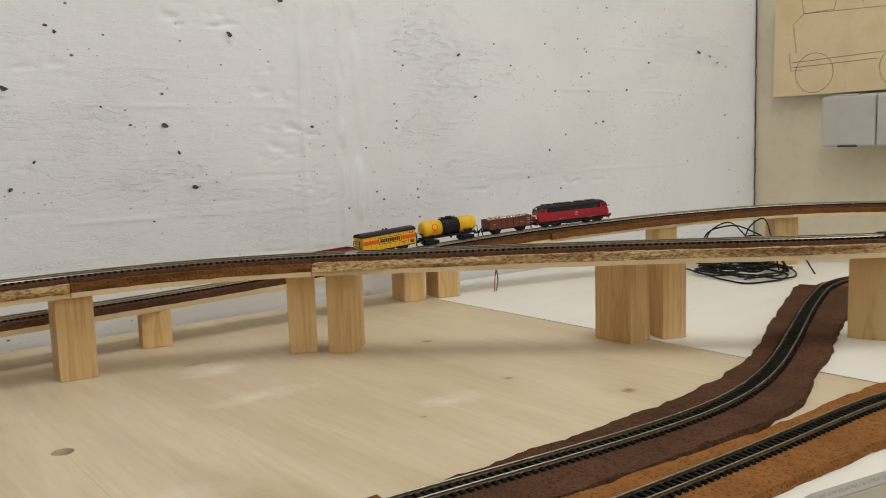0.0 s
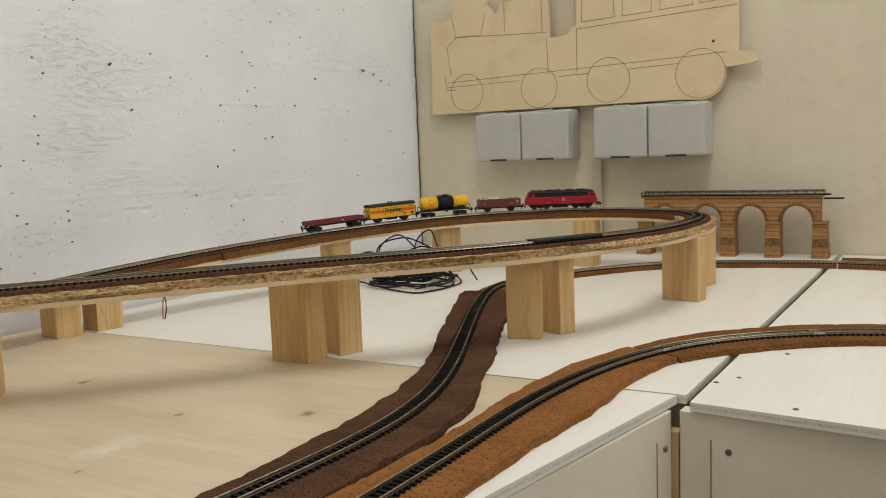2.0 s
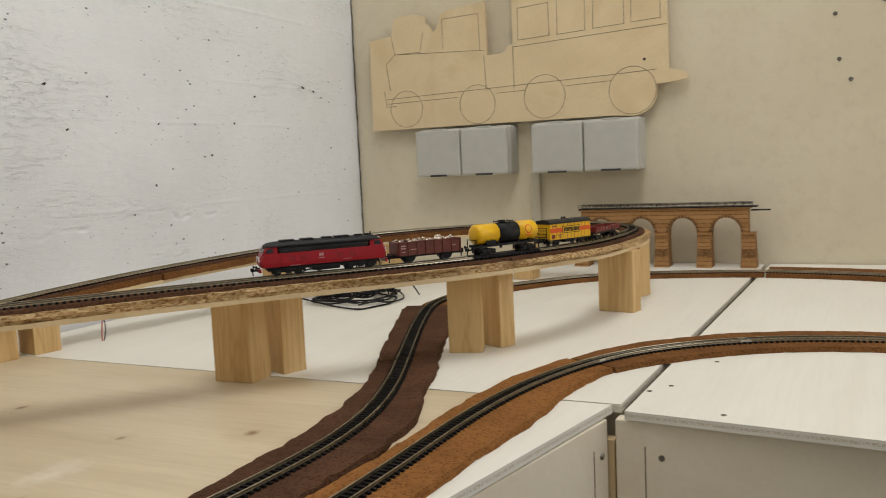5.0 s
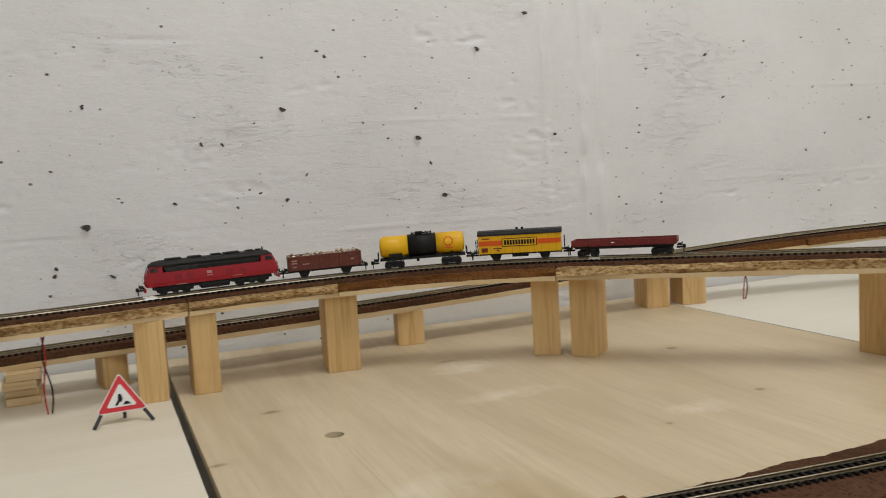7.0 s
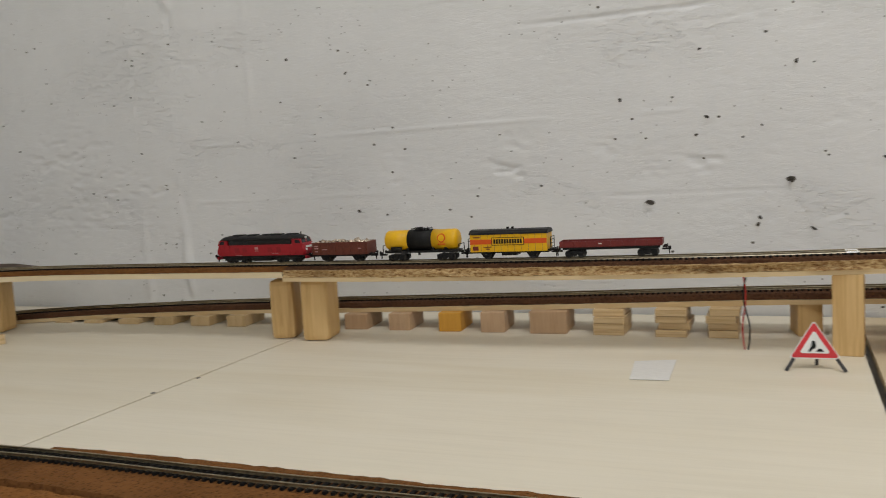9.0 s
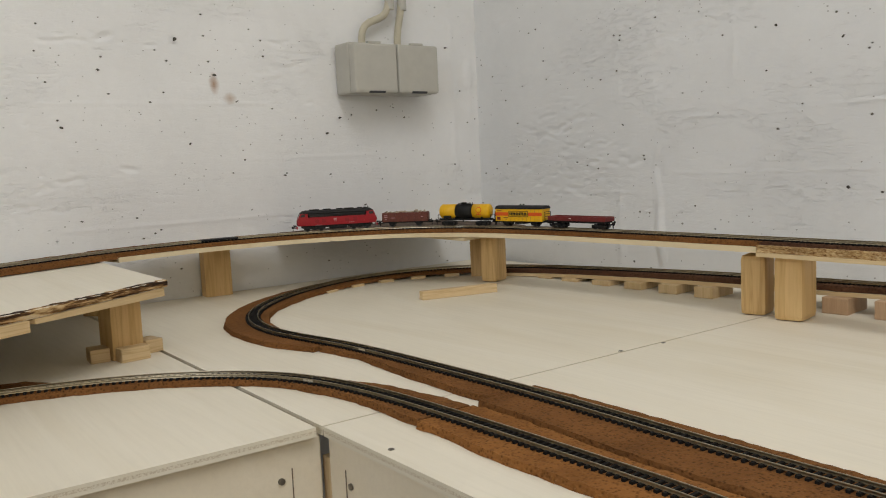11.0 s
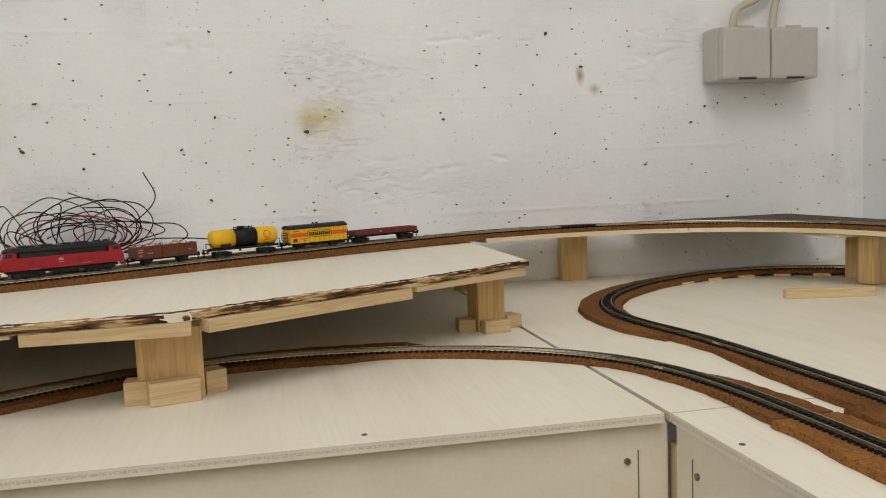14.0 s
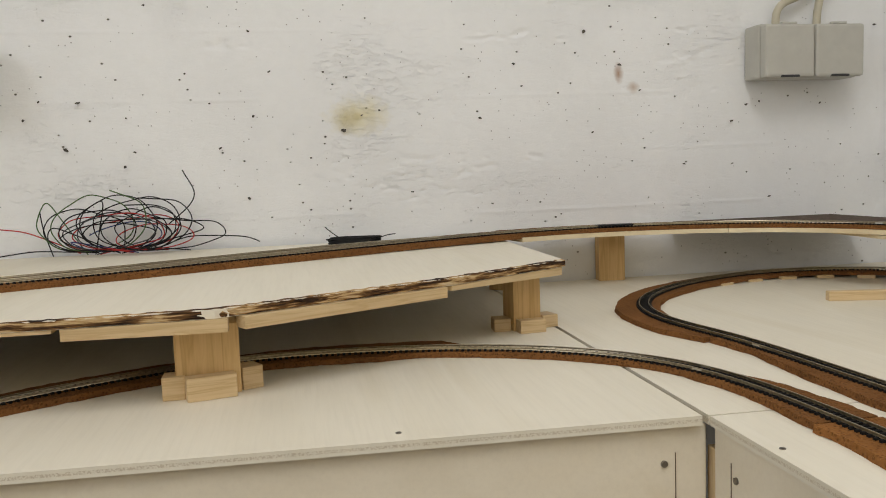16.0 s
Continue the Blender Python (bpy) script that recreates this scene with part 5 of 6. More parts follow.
def box_van():
    t = tagged(empty("covered_wagon"), "yellow model refrigerator van with orange stripe and dark roof", "model wagon", "wagons of the train")
    half, w = 0.0335, 0.0172
    part("body", box((0, 0, 0.0142), (2 * half, w, 0.0152), 0.0003), YELLOW, t, "yellow planked body")
    bm = bmesh.new()
    prof = [(-w / 2 - 0.0006, 0.0212), (-w / 2 - 0.0002, 0.0226), (-0.0060, 0.0246), (0, 0.0253), (0.0060, 0.0246), (w / 2 + 0.0002, 0.0226), (w / 2 + 0.0006, 0.0212)]
    add_prism(bm, prof, -half - 0.0006, half + 0.0006, "x")
    roof = part("roof", bm, ROOFGREY, t, "dark grey arched roof")
    for x in (-0.0022, 0.0022):
        part("roof_vent", add_tube(bmesh.new(), (x, 0, 0.0250), (x, 0, 0.0268), 0.0011, 12), BLACK, roof)
    for side in (-1, 1):
        y = side * (w / 2)
        part("stripe", box((0, y + side * 0.0001, 0.0152), (2 * half - 0.0004, 0.0004, 0.0040)), ORANGE, t, "orange side stripe")
        sign = part("name_board", box((0.0, y + side * 0.0003, 0.0154), (0.0285, 0.0004, 0.0066), 0.0001), BLACK, t, "framed name panel with plain bars")
        part("name_field", box((0.0, y + side * 0.0004, 0.0154), (0.0272, 0.0004, 0.0056), 0.0001), YELLOW, sign)
        # the maker's lettering as plain upright bars
        for k in range(11):
            part("letter_bar", box((-0.0115 + k * 0.0023, y + side * 0.0006, 0.0154), (0.0017, 0.0003, 0.0038)), BLACK, sign)
        for x, wd, h, z in ((-0.0285, 0.0050, 0.0034, 0.0098), (-0.018, 0.007, 0.0007, 0.0108), (-0.0175, 0.003, 0.0007, 0.0090), (-0.0275, 0.006, 0.0008, 0.0190)):
            part("lettering", box((x, y + side * 0.0002, z), (wd, 0.0003, h)), MAROON, t)
        for k in range(11):
            part("plank_groove", box((-half + 0.004 + k * (2 * half - 0.008) / 10, y + side * 0.00012, 0.0142), (0.0002, 0.0003, 0.0146)), BOARDMARK, t)
        bm = bmesh.new()
        for yy in (-0.006, 0.006):
            add_tube(bm, (side * (half + 0.0024), yy, 0.0075), (side * (half + 0.0024), yy, 0.0180), 0.00035, 6)
        for z in (0.0095, 0.0125, 0.0155, 0.0178):
            add_tube(bm, (side * (half + 0.0024), -0.006, z), (side * (half + 0.0024), 0.006, z), 0.0003, 6)
        add_box(bm, (side * (half + 0.0012), 0, 0.0074), (0.0030, 0.014, 0.0006))
        part("end_platform", bm, BLACK, t, "black end platform rail")
    chassis(t, half, 0.0120)
    part("battery_box", box((0.0, 0, 0.0042), (0.0130, 0.0130, 0.0020), 0.0003), BLACK, t)
    for x in (-0.0200, 0.0200):
        axle_guards(t, x)
    couplers(t, half + 0.0020)
    return t


def flat_wagon():
    t = tagged(empty("flat_wagon"), "maroon model flat wagon with low sides", "model wagon", "wagons of the train")
    half, w = 0.0405, 0.0172
    bm = box((0, 0, 0.0092), (2 * half, w, 0.0012), 0.0002)
    for side in (-1, 1):
        add_box(bm, (0, side * w / 2, 0.0114), (2 * half, 0.0008, 0.0044), 0.0002)
        add_box(bm, (side * half, 0, 0.0114), (0.0008, w, 0.0044), 0.0002)
    part("body", bm, MAROON, t, "low-sided maroon deck")
    for side in (-1, 1):
        for k in range(9):
            part("stake", box((-half + 0.002 + k * (2 * half - 0.004) / 8, side * (w / 2 + 0.0006), 0.0112), (0.0010, 0.0006, 0.0042), 0.0001), MAROON, t)
        part("sole_bar", box((0, side * 0.0070, 0.0078), (2 * half - 0.004, 0.0010, 0.0022), 0.0003), BLACK, t)
        part("lettering", box((-0.008, side * (w / 2 + 0.0005), 0.0114), (0.0030, 0.0002, 0.0008)), WHITE, t)
    part("centre_beam", box((0, 0, 0.0070), (0.070, 0.0050, 0.0022), 0.0004), BLACK, t)
    bogie(t, -0.0290, 0.0052, 0.0150)
    bogie(t, 0.0290, 0.0052, 0.0150)
    couplers(t, half)
    return t


TRAIN = [(locomotive(), 0.0, 0.029), (gondola(), -0.089, 0.017), (tank_wagon(), -0.170, 0.0235), (box_van(), -0.251, 0.020), (flat_wagon(), -0.335, 0.029)]
# seconds and the locomotive's way past the end of the climb
RUN = [(0.0, 0.206), (0.5, 0.310), (1.0, 0.427), (1.5, 0.549), (2.0, 0.670), (2.5, 0.777), (3.0, 0.888), (4.2, 1.223),
       (5.5, 1.616), (6.0, 1.767), (6.5, 1.914), (7.0, 2.055), (7.5, 2.198), (8.0, 2.336), (8.5, 2.473), (9.0, 2.614),
       (9.6, 2.776), (10.1, 2.916), (11.3, 3.223), (12.5, 3.518), (13.0, 3.633), (13.5, 3.760), (14.5, 4.030), (15.0, 4.164),
       (16.0, 4.432)]


def on_track(s):
    if s > MAIN_RUN[-1]:
        d = (MAIN[-1] - MAIN[-4]) / np.linalg.norm(MAIN[-1] - MAIN[-4])
        return Vector(MAIN[-1] + d * (s - MAIN_RUN[-1]))
    return Vector([float(np.interp(s, MAIN_RUN, MAIN[:, k])) for k in range(3)])


def train_pose(s, reach):
    """A vehicle's pose from the places of its two bogies; its front looks ahead."""
    a, b = on_track(s - reach), on_track(s + reach)
    d = b - a
    return Matrix.Translation((a + b) / 2) @ Matrix.Rotation(math.atan2(d.y, d.x), 4, "Z") @ Matrix.Rotation(-math.atan2(d.z, d.xy.length), 4, "Y") @ Matrix.Rotation(math.pi, 4, "Z")


def motions():
    ts, ss = np.array(RUN).T
    slope = np.gradient(ss, ts)
    for thing, offset, reach in TRAIN:
        rows = []
        for k in range(81):
            t = k * 0.2
            i = int(np.clip(np.searchsorted(ts, t) - 1, 0, len(ts) - 2))
            h = ts[i + 1] - ts[i]
            u = (t - ts[i]) / h
            s = (2 * u**3 - 3 * u**2 + 1) * ss[i] + (u**3 - 2 * u**2 + u) * h * slope[i] + (3 * u**2 - 2 * u**3) * ss[i + 1] + (u**3 - u**2) * h * slope[i + 1]
            rows.append((t, train_pose(S_JOIN + float(s) + offset, reach)))
        walk(thing, rows)


# ---- the station deck by the west wall ----
deck = tagged(empty("station_deck"), "plywood station deck with charred sawn front edge on timber battens", "station deck")
DECK = 0.066
outline = [(WEST + 0.012, -0.612), (-0.741, -0.613), (-0.66, -0.735), (-0.572, -0.909), (-0.568, -1.005), (-0.56, -1.56), (WEST + 0.012, -1.56)]
part("deck_board", add_prism(bmesh.new(), outline, DECK - 0.006, DECK), PLY_WHITE, deck, "pale plywood deck board")
edge_way = even([(x - 0.0004, y, DECK) for x, y in outline[1:6]], 0.004, 0.012)
edge_rng = random.Random(11)
part("charred_edge", sweep(edge_way, [(0.0008, -0.0056), (0.0010, -0.003), (0.0006, 0.0), (-0.0026, 0.0006), (-0.0030, -0.0004), (-0.0006, -0.0056)],
                           lambda i, k: (edge_rng.uniform(-0.0003, 0.0009) if k < 3 else edge_rng.uniform(-0.0030, 0.0016), edge_rng.uniform(-0.0008, 0.0003) if k in (1, 2) else 0)), CUTEDGE, deck, "charred and splintered sawn edge")


def batten(a, b, z0a, z0b, thick):
    """A batten on edge under the deck, from a to b, its underside sloping."""
    bm = bmesh.new()
    length = math.hypot(b[0] - a[0], b[1] - a[1])
    add_prism(bm, [(0, z0a), (length, z0b), (length, DECK - 0.0062), (0, DECK - 0.0062)], -thick / 2, thick / 2, "y")
    ob = part("batten", bm, PALE_LYING, deck, "pale timber batten")
    ob.matrix_basis = Matrix.Translation((a[0], a[1], 0)) @ Matrix.Rotation(math.atan2(b[1] - a[1], b[0] - a[0]), 4, "Z")


batten((-0.579, -0.893), (-0.661, -0.741), 0.0515, 0.0515, 0.014)
batten((-0.665, -0.737), (-0.745, -0.620), 0.0560, 0.0525, 0.014)
batten((-0.577, -0.901), (-0.575, -1.005), 0.0508, 0.0520, 0.014)
batten((-0.575, -1.010), (-0.571, -1.54), 0.0575, 0.0575, 0.014)
batten((-0.76, -0.622), (WEST + 0.02, -0.622), 0.0545, 0.0545, 0.012)


def foot(a, b, depth, top, label):
    return post("wooden_block", a, b, depth, top, PALE_LYING, label, "wooden block", "foot blocks of the deck")


post("wooden_post", (-0.603, -0.941), (-0.609, -0.897), 0.030, 0.0505, POST, "honey-coloured block under the station deck")
foot((-0.589, -0.932), (-0.5975, -0.899), 0.012, 0.0165, "pale planed block at the foot of a post")
foot((-0.598, -0.950), (-0.5985, -0.9345), 0.018, 0.0165, "pale planed block at the foot of a post")
foot((-0.612, -0.896), (-0.619, -0.882), 0.018, 0.0165, "pale planed block at the foot of a post")
post("wooden_post", (-0.753, -0.659), (-0.757, -0.632), 0.026, 0.0522, POST, "honey-coloured block under the station deck")
foot((-0.739, -0.656), (-0.742, -0.631), 0.013, 0.012, "pale planed block at the foot of a post")
foot((-0.756, -0.677), (-0.755, -0.661), 0.020, 0.012, "stack of plywood offcuts at the foot of a post")
foot((-0.760, -0.629), (-0.764, -0.613), 0.020, 0.012, "stack of plywood offcuts at the foot of a post")
post("wooden_block", (-1.023, -0.620), (-1.005, -0.603), 0.03, 0.0542, POST, "short spruce block under the deck's far edge", "wooden block", "foot blocks of the deck")
for y in (-0.8, -1.1, -1.4):
    post("wooden_post", (-0.99, y - 0.02), (-0.99, y + 0.02), 0.03, DECK - 0.0064, POST, "spruce block under the back of the station deck")


# ---- sockets and cables on the walls ----
def socket_box(m, gangs, w, h, depth, label):
    """A surface-mounted damp-room housing: base, hinged lids with a lip, cable entry."""
    t = tagged(empty("socket_box", m), label, "wall socket", "surface sockets")
    total = gangs * w
    part("housing", box((total / 2, -depth * 0.36, h / 2), (total, depth * 0.72, h), 0.004), GREYBOX, t)
    for k in range(gangs):
        lid = part("lid", box((w * (k + 0.5), -depth * 0.86, h / 2 - 0.001), (w - 0.0016, depth * 0.28, h - 0.003), 0.0035), GREYBOX, t, "grey hinged lid", True)
        for f in lid.data.polygons:
            f.use_smooth = False
        part("hinge", box((w * (k + 0.5), -depth * 0.9, h - 0.0012), (w * 0.30, depth * 0.12, 0.0030), 0.0008), GREYBOX, lid)
        part("finger_lip", box((w * (k + 0.5), -depth * 0.98, 0.0016), (w * 0.36, 0.005, 0.0030), 0.0010), DARKGREY, lid)
    return t


wm = pose(0, 0, 0, 0, 0, 90)
em = pose(0, 0, 0, 0, 0, -90)
socket_box(Matrix.Translation((WEST + 0.003, -0.254, 0.254)) @ wm, 2, 0.0705, 0.070, 0.052, "grey plastic double socket housing on the white wall")
socket_box(Matrix.Translation((WEST + 0.003, -1.345, 0.236)) @ wm, 2, 0.0805, 0.070, 0.052, "grey plastic double socket housing further along the wall")
socket_box(Matrix.Translation((EAST, -0.143, 0.148)) @ em, 2, 0.0825, 0.079, 0.055, "grey plastic double socket housing under the plywood cut-out")
socket_box(Matrix.Translation((EAST, -0.348, 0.147)) @ em, 2, 0.0850, 0.080, 0.055, "grey plastic double socket housing beside its twin")


def cord(name, points, r, material, parent=None):
    """A round cord through points."""
    line = even(points, 0.004, 0.010) if len(points) > 2 else np.array(points, float)
    data = bpy.data.curves.new(name, "CURVE")
    data.dimensions, data.bevel_depth, data.bevel_resolution = "3D", r, 2
    s = data.splines.new("POLY")
    s.points.add(len(line) - 1)
    for p, q in zip(s.points, line):
        p.co = (*q, 1)
    data.materials.append(material)
    tmp = bpy.data.objects.new(name, data)
    mesh = bpy.data.meshes.new_from_object(tmp)
    bpy.data.objects.remove(tmp)
    for f in mesh.polygons:
        f.use_smooth = True
    ob = new(name, mesh)
    if parent:
        ob.parent = parent
    return ob


xw = WEST + 0.016
cable = tagged(cord("power_cable", [(xw, -0.216, 0.318), (xw, -0.217, 0.338), (xw, -0.212, 0.352), (xw, -0.192, 0.360), (xw, -0.175, 0.366), (xw, -0.168, 0.385), (xw, -0.166, 0.62)], 0.0052, CONDUIT),
               "ivory cable curving up from the socket housing", "power cable", "wall cables")
tagged(cord("power_cable", [(xw, -0.157, 0.319), (xw, -0.156, 0.345), (xw, -0.148, 0.375), (xw, -0.146, 0.42), (xw, -0.146, 0.62)], 0.0052, CONDUIT), "ivory cable running up the white wall", "power cable", "wall cables")
for y in (-0.167, -0.146):
    tagged(mesh_object("cable_gland", add_tube(bmesh.new(), (xw, y, 0.376), (xw, y, 0.40), 0.0068, 14), GREYBOX), "grey plastic cable sleeve on the wall", "cable gland", "cable glands")
tagged(mesh_object("cable_duct", box((EAST - 0.006, -0.338, 0.074), (0.011, 0.015, 0.146), 0.002), CONDUIT), "beige cable duct running down the cream wall", "cable duct")

# ---- the plywood cut-out of a toy train on the cream wall ----
XF = EAST - 0.020
cutout = tagged(empty("train_cutout"), "plywood toy-train cut-out with pencil lines on cream wall", "wall decoration")
wheel = [(-0.503 + 0.037 * math.cos(radians(a)), 0.266 + 0.037 * math.sin(radians(a))) for a in range(165, 300, 15)]
shape = ([(-0.043, 0.232), (-0.045, 0.388), (-0.088, 0.391), (-0.092, 0.408), (-0.096, 0.420), (-0.110, 0.4235), (-0.140, 0.4235), (-0.152, 0.418), (-0.153, 0.407), (-0.160, 0.402), (-0.166, 0.392), (-0.174, 0.394),
          (-0.180, 0.404), (-0.183, 0.418), (-0.195, 0.424), (-0.262, 0.430), (-0.264, 0.407), (-0.2645, 0.343), (-0.296, 0.344), (-0.301, 0.354), (-0.3115, 0.357), (-0.311, 0.470), (-0.553, 0.470), (-0.557, 0.386), (-0.558, 0.297),
          (-0.572, 0.293), (-0.584, 0.289), (-0.586, 0.280), (-0.572, 0.277), (-0.5405, 0.2745)] + wheel + [(-0.47, 0.2315)])
part("sheet", add_prism(bmesh.new(), shape, XF, EAST - 0.012, "x"), CUTOUT, cutout, "pale birch plywood sheet")


def stroke(points, w=0.0007):
    bm = bmesh.new()
    for (ya, za), (yb, zb) in zip(points, points[1:]):
        d = math.hypot(yb - ya, zb - za)
        add_box(bm, (XF - 0.0001, (ya + yb) / 2, (za + zb) / 2), (0.0003, d + w, w), 0, Matrix.Rotation(math.atan2(zb - za, yb - ya), 4, "X"))
    part("pencil_line", bm, LINE, cutout)


def ring_of(y, z, r, n=26):
    return [(y + r * math.cos(6.2832 * k / n), z + r * math.sin(6.2832 * k / n)) for k in range(n + 1)]


for y, z, r in ((-0.112, 0.266, 0.031), (-0.245, 0.265, 0.032), (-0.362, 0.269, 0.0345), (-0.503, 0.268, 0.0362)):
    stroke(ring_of(y, z, r))
for pts in ([(-0.075, 0.285), (-0.47, 0.294), (-0.54, 0.2965)], [(-0.075, 0.277), (-0.21, 0.279)], [(-0.28, 0.2805), (-0.33, 0.2815)], [(-0.397, 0.283), (-0.47, 0.285)], [(-0.070, 0.300), (-0.073, 0.272), (-0.092, 0.272)],
            [(-0.088, 0.391), (-0.094, 0.360), (-0.142, 0.360), (-0.150, 0.392)], [(-0.082, 0.30), (-0.076, 0.345), (-0.094, 0.360), (-0.26, 0.352)], [(-0.186, 0.362), (-0.186, 0.41), (-0.252, 0.412), (-0.253, 0.352)],
            [(-0.311, 0.352), (-0.556, 0.362)], [(-0.32, 0.362), (-0.321, 0.412), (-0.372, 0.415), (-0.373, 0.364), (-0.32, 0.362)], [(-0.386, 0.364), (-0.387, 0.455), (-0.432, 0.457), (-0.431, 0.366), (-0.386, 0.364)],
            [(-0.444, 0.367), (-0.445, 0.458), (-0.493, 0.459), (-0.492, 0.369), (-0.444, 0.367)], [(-0.503, 0.370), (-0.504, 0.459), (-0.547, 0.459), (-0.547, 0.372), (-0.503, 0.370)], [(-0.311, 0.353), (-0.311, 0.285)], [(-0.26, 0.343), (-0.262, 0.285)]):
    stroke(pts)
for y in (-0.10, -0.30, -0.50):
    part("spacer", box((EAST - 0.006, y, 0.32), (0.0118, 0.03, 0.03), 0.001), PALE, cutout)
part("screw_hole", add_tube(bmesh.new(), (XF - 0.0003, -0.522, 0.313), (XF + 0.001, -0.522, 0.313), 0.0022, 12), HOLE, cutout)
for y, z in ((-0.784, 0.353), (-0.789, 0.290), (-0.804, 0.261), (-0.79, 0.375), (-0.845, 0.365)):
    bm = add_tube(bmesh.new(), (EAST - 0.0004, y, z), (EAST + 0.003, y, z), 0.0031, 12)
    add_tube(bm, (EAST - 0.003, y, z), (EAST, y, z), 0.0014, 8)
    ob = part("wall_plug", bm, SCREW, wall_east, "rusty screw in a wall plug")


# ---- the viaduct ----
def viaduct():
    t = tagged(empty("model_viaduct"), "sandstone-coloured model viaduct with round arches by the cream wall", "model viaduct")
    x0, x1 = 1.281, 1.303
    pitch, half_open, spring, crown = 0.0615, 0.0205, 0.052, 0.0735
    first = -0.672
    for k in range(4):
        y0 = first + k * pitch
        yc = y0 + pitch / 2
        arch = [(yc - half_open, spring)] + [(yc - half_open * math.cos(radians(a)), spring + (crown - spring) * math.sin(radians(a))) for a in range(15, 180, 15)] + [(yc + half_open, spring)]
        pts = [(y0, 0.0005), (yc - half_open, 0.0005)] + arch + [(yc + half_open, 0.0005), (y0 + pitch, 0.0005), (y0 + pitch, 0.086), (y0, 0.086)]
        part("arch", add_prism(bmesh.new(), pts, x0, x1, "x"), STONE, t)
        band = bmesh.new()
        for a in range(0, 180, 12):
            am = radians(a + 6)
            add_box(band, (x0 - 0.0006, yc - (half_open + 0.0016) * math.cos(am), spring + (crown - spring + 0.0016) * math.sin(am)), (0.0016, 0.0034, 0.0040), 0.0003, Matrix.Rotation(math.pi / 2 - am, 4, "X"))
        part("arch_ring", band, STONE, t)
    for k in range(5):
        y = first + k * pitch
        bm = bmesh.new()
        low = [(x0 - 0.006, y - 0.011), (x1 + 0.004, y - 0.011), (x1 + 0.004, y + 0.011), (x0 - 0.006, y + 0.011)]
        top = [(x0 - 0.002, y - 0.0085), (x1 + 0.001, y - 0.0085), (x1 + 0.001, y + 0.0085), (x0 - 0.002, y + 0.0085)]
        a = [bm.verts.new((u, v, 0.0)) for u, v in low]
        b = [bm.verts.new((u, v, 0.049)) for u, v in top]
        bm.faces.new(list(reversed(a)))
        bm.faces.new(b)
        for i in range(4):
            bm.faces.new((a[i], a[(i + 1) % 4], b[(i + 1) % 4], b[i]))
        add_box(bm, ((x0 + x1) / 2 - 0.001, y, 0.0495), (x1 - x0 + 0.008, 0.019, 0.002), 0.0005)
        part("pier", bm, STONE, t)
    ya, yb = first - 0.004, first + 4 * pitch + 0.004
    part("cornice", box(((x0 + x1) / 2, (ya + yb) / 2, 0.0868), (x1 - x0 + 0.005, yb - ya, 0.0016), 0.0004), STONE, t)
    part("deck", box(((x0 + x1) / 2, (ya + yb) / 2 - 0.004, 0.0886), (x1 - x0, yb - ya + 0.008, 0.0018), 0.0003), BLACK, t, "black track deck")
    part("deck_tongue", box(((x0 + x1) / 2, ya - 0.012, 0.0830), (0.010, 0.026, 0.0018), 0.0003), BLACK, t)
    for x in (x0 + 0.001, x1 - 0.001):
        bm = bmesh.new()
        for k in range(22):
            y = ya + (yb - ya) * k / 21
            add_box(bm, (x, y, 0.0918), (0.0008, 0.0008, 0.0050))
        for z in (0.0925, 0.0945):
            add_box(bm, (x, (ya + yb) / 2, z), (0.0007, yb - ya, 0.0007))
        part("railing", bm, BLACK, t, "black railing")
    return t


viaduct()

# ---- loose cables and wires ----
rng = random.Random(21)


def loops(centre, spread, n, lift_to, seed):
    r = random.Random(seed)
    pts, a = [], r.uniform(0, 6)
    for k in range(n):
        a += r.uniform(0.35, 0.6)
        f = r.uniform(0.55, 1.0)
        pts.append((centre[0] + spread[0] * f * math.cos(a), centre[1] + spread[1] * f * math.sin(a), centre[2] + r.uniform(0, lift_to)))
    return pts


coil = tagged(empty("cable_coil"), "tangled coil of thin black cable lying on the white board", "cable")
base = (0.935, -0.215, 0.0)
pts = [(base[0] + p[0] - base[0], p[1], p[2]) for p in loops((base[0], base[1], 0.002), (0.055, 0.055), 90, 0.012, 4)]
cord("strand", pts, 0.0011, BLACK, coil)
cord("strand", [(0.90, -0.16, 0.004), (0.86, -0.24, 0.002), (0.85, -0.28, 0.0015), (0.90, -0.295, 0.0015), (0.945, -0.28, 0.0015), (0.96, -0.24, 0.003)], 0.0011, BLACK, coil)
cord("strand", [(0.93, -0.16, 0.006), (0.93, -0.175, 0.05), (0.95, -0.205, 0.058), (0.965, -0.24, 0.04), (0.97, -0.26, 0.006)], 0.0010, BLACK, coil)
cord("strand", [(0.90, -0.15, 0.005), (0.91, -0.155, 0.038), (0.92, -0.17, 0.042), (0.93, -0.19, 0.03), (0.935, -0.2, 0.008)], 0.0010, BLACK, coil)

for k, (top, wide) in enumerate(((0.066, 0.045), (0.050, 0.060), (0.072, 0.030), (0.040, 0.050))):
    y0 = -0.185 - 0.022 * k
    cord("strand", [(0.90 + 0.01 * k, y0, 0.004), (0.905 + 0.01 * k, y0 - wide * 0.2, top * 0.8), (0.925 + 0.01 * k, y0 - wide * 0.6, top), (0.94, y0 - wide, top * 0.6), (0.95, y0 - wide * 1.15, 0.004)], 0.0009, BLACK, coil)
cord("strand", loops((0.925, -0.23, 0.0015), (0.065, 0.070), 60, 0.006, 17), 0.0010, BLACK, coil)

wire_red = plain("red_wire", (0.42, 0.02, 0.015), 0.5)
wire_blue = plain("blue_wire", (0.02, 0.04, 0.16), 0.5)
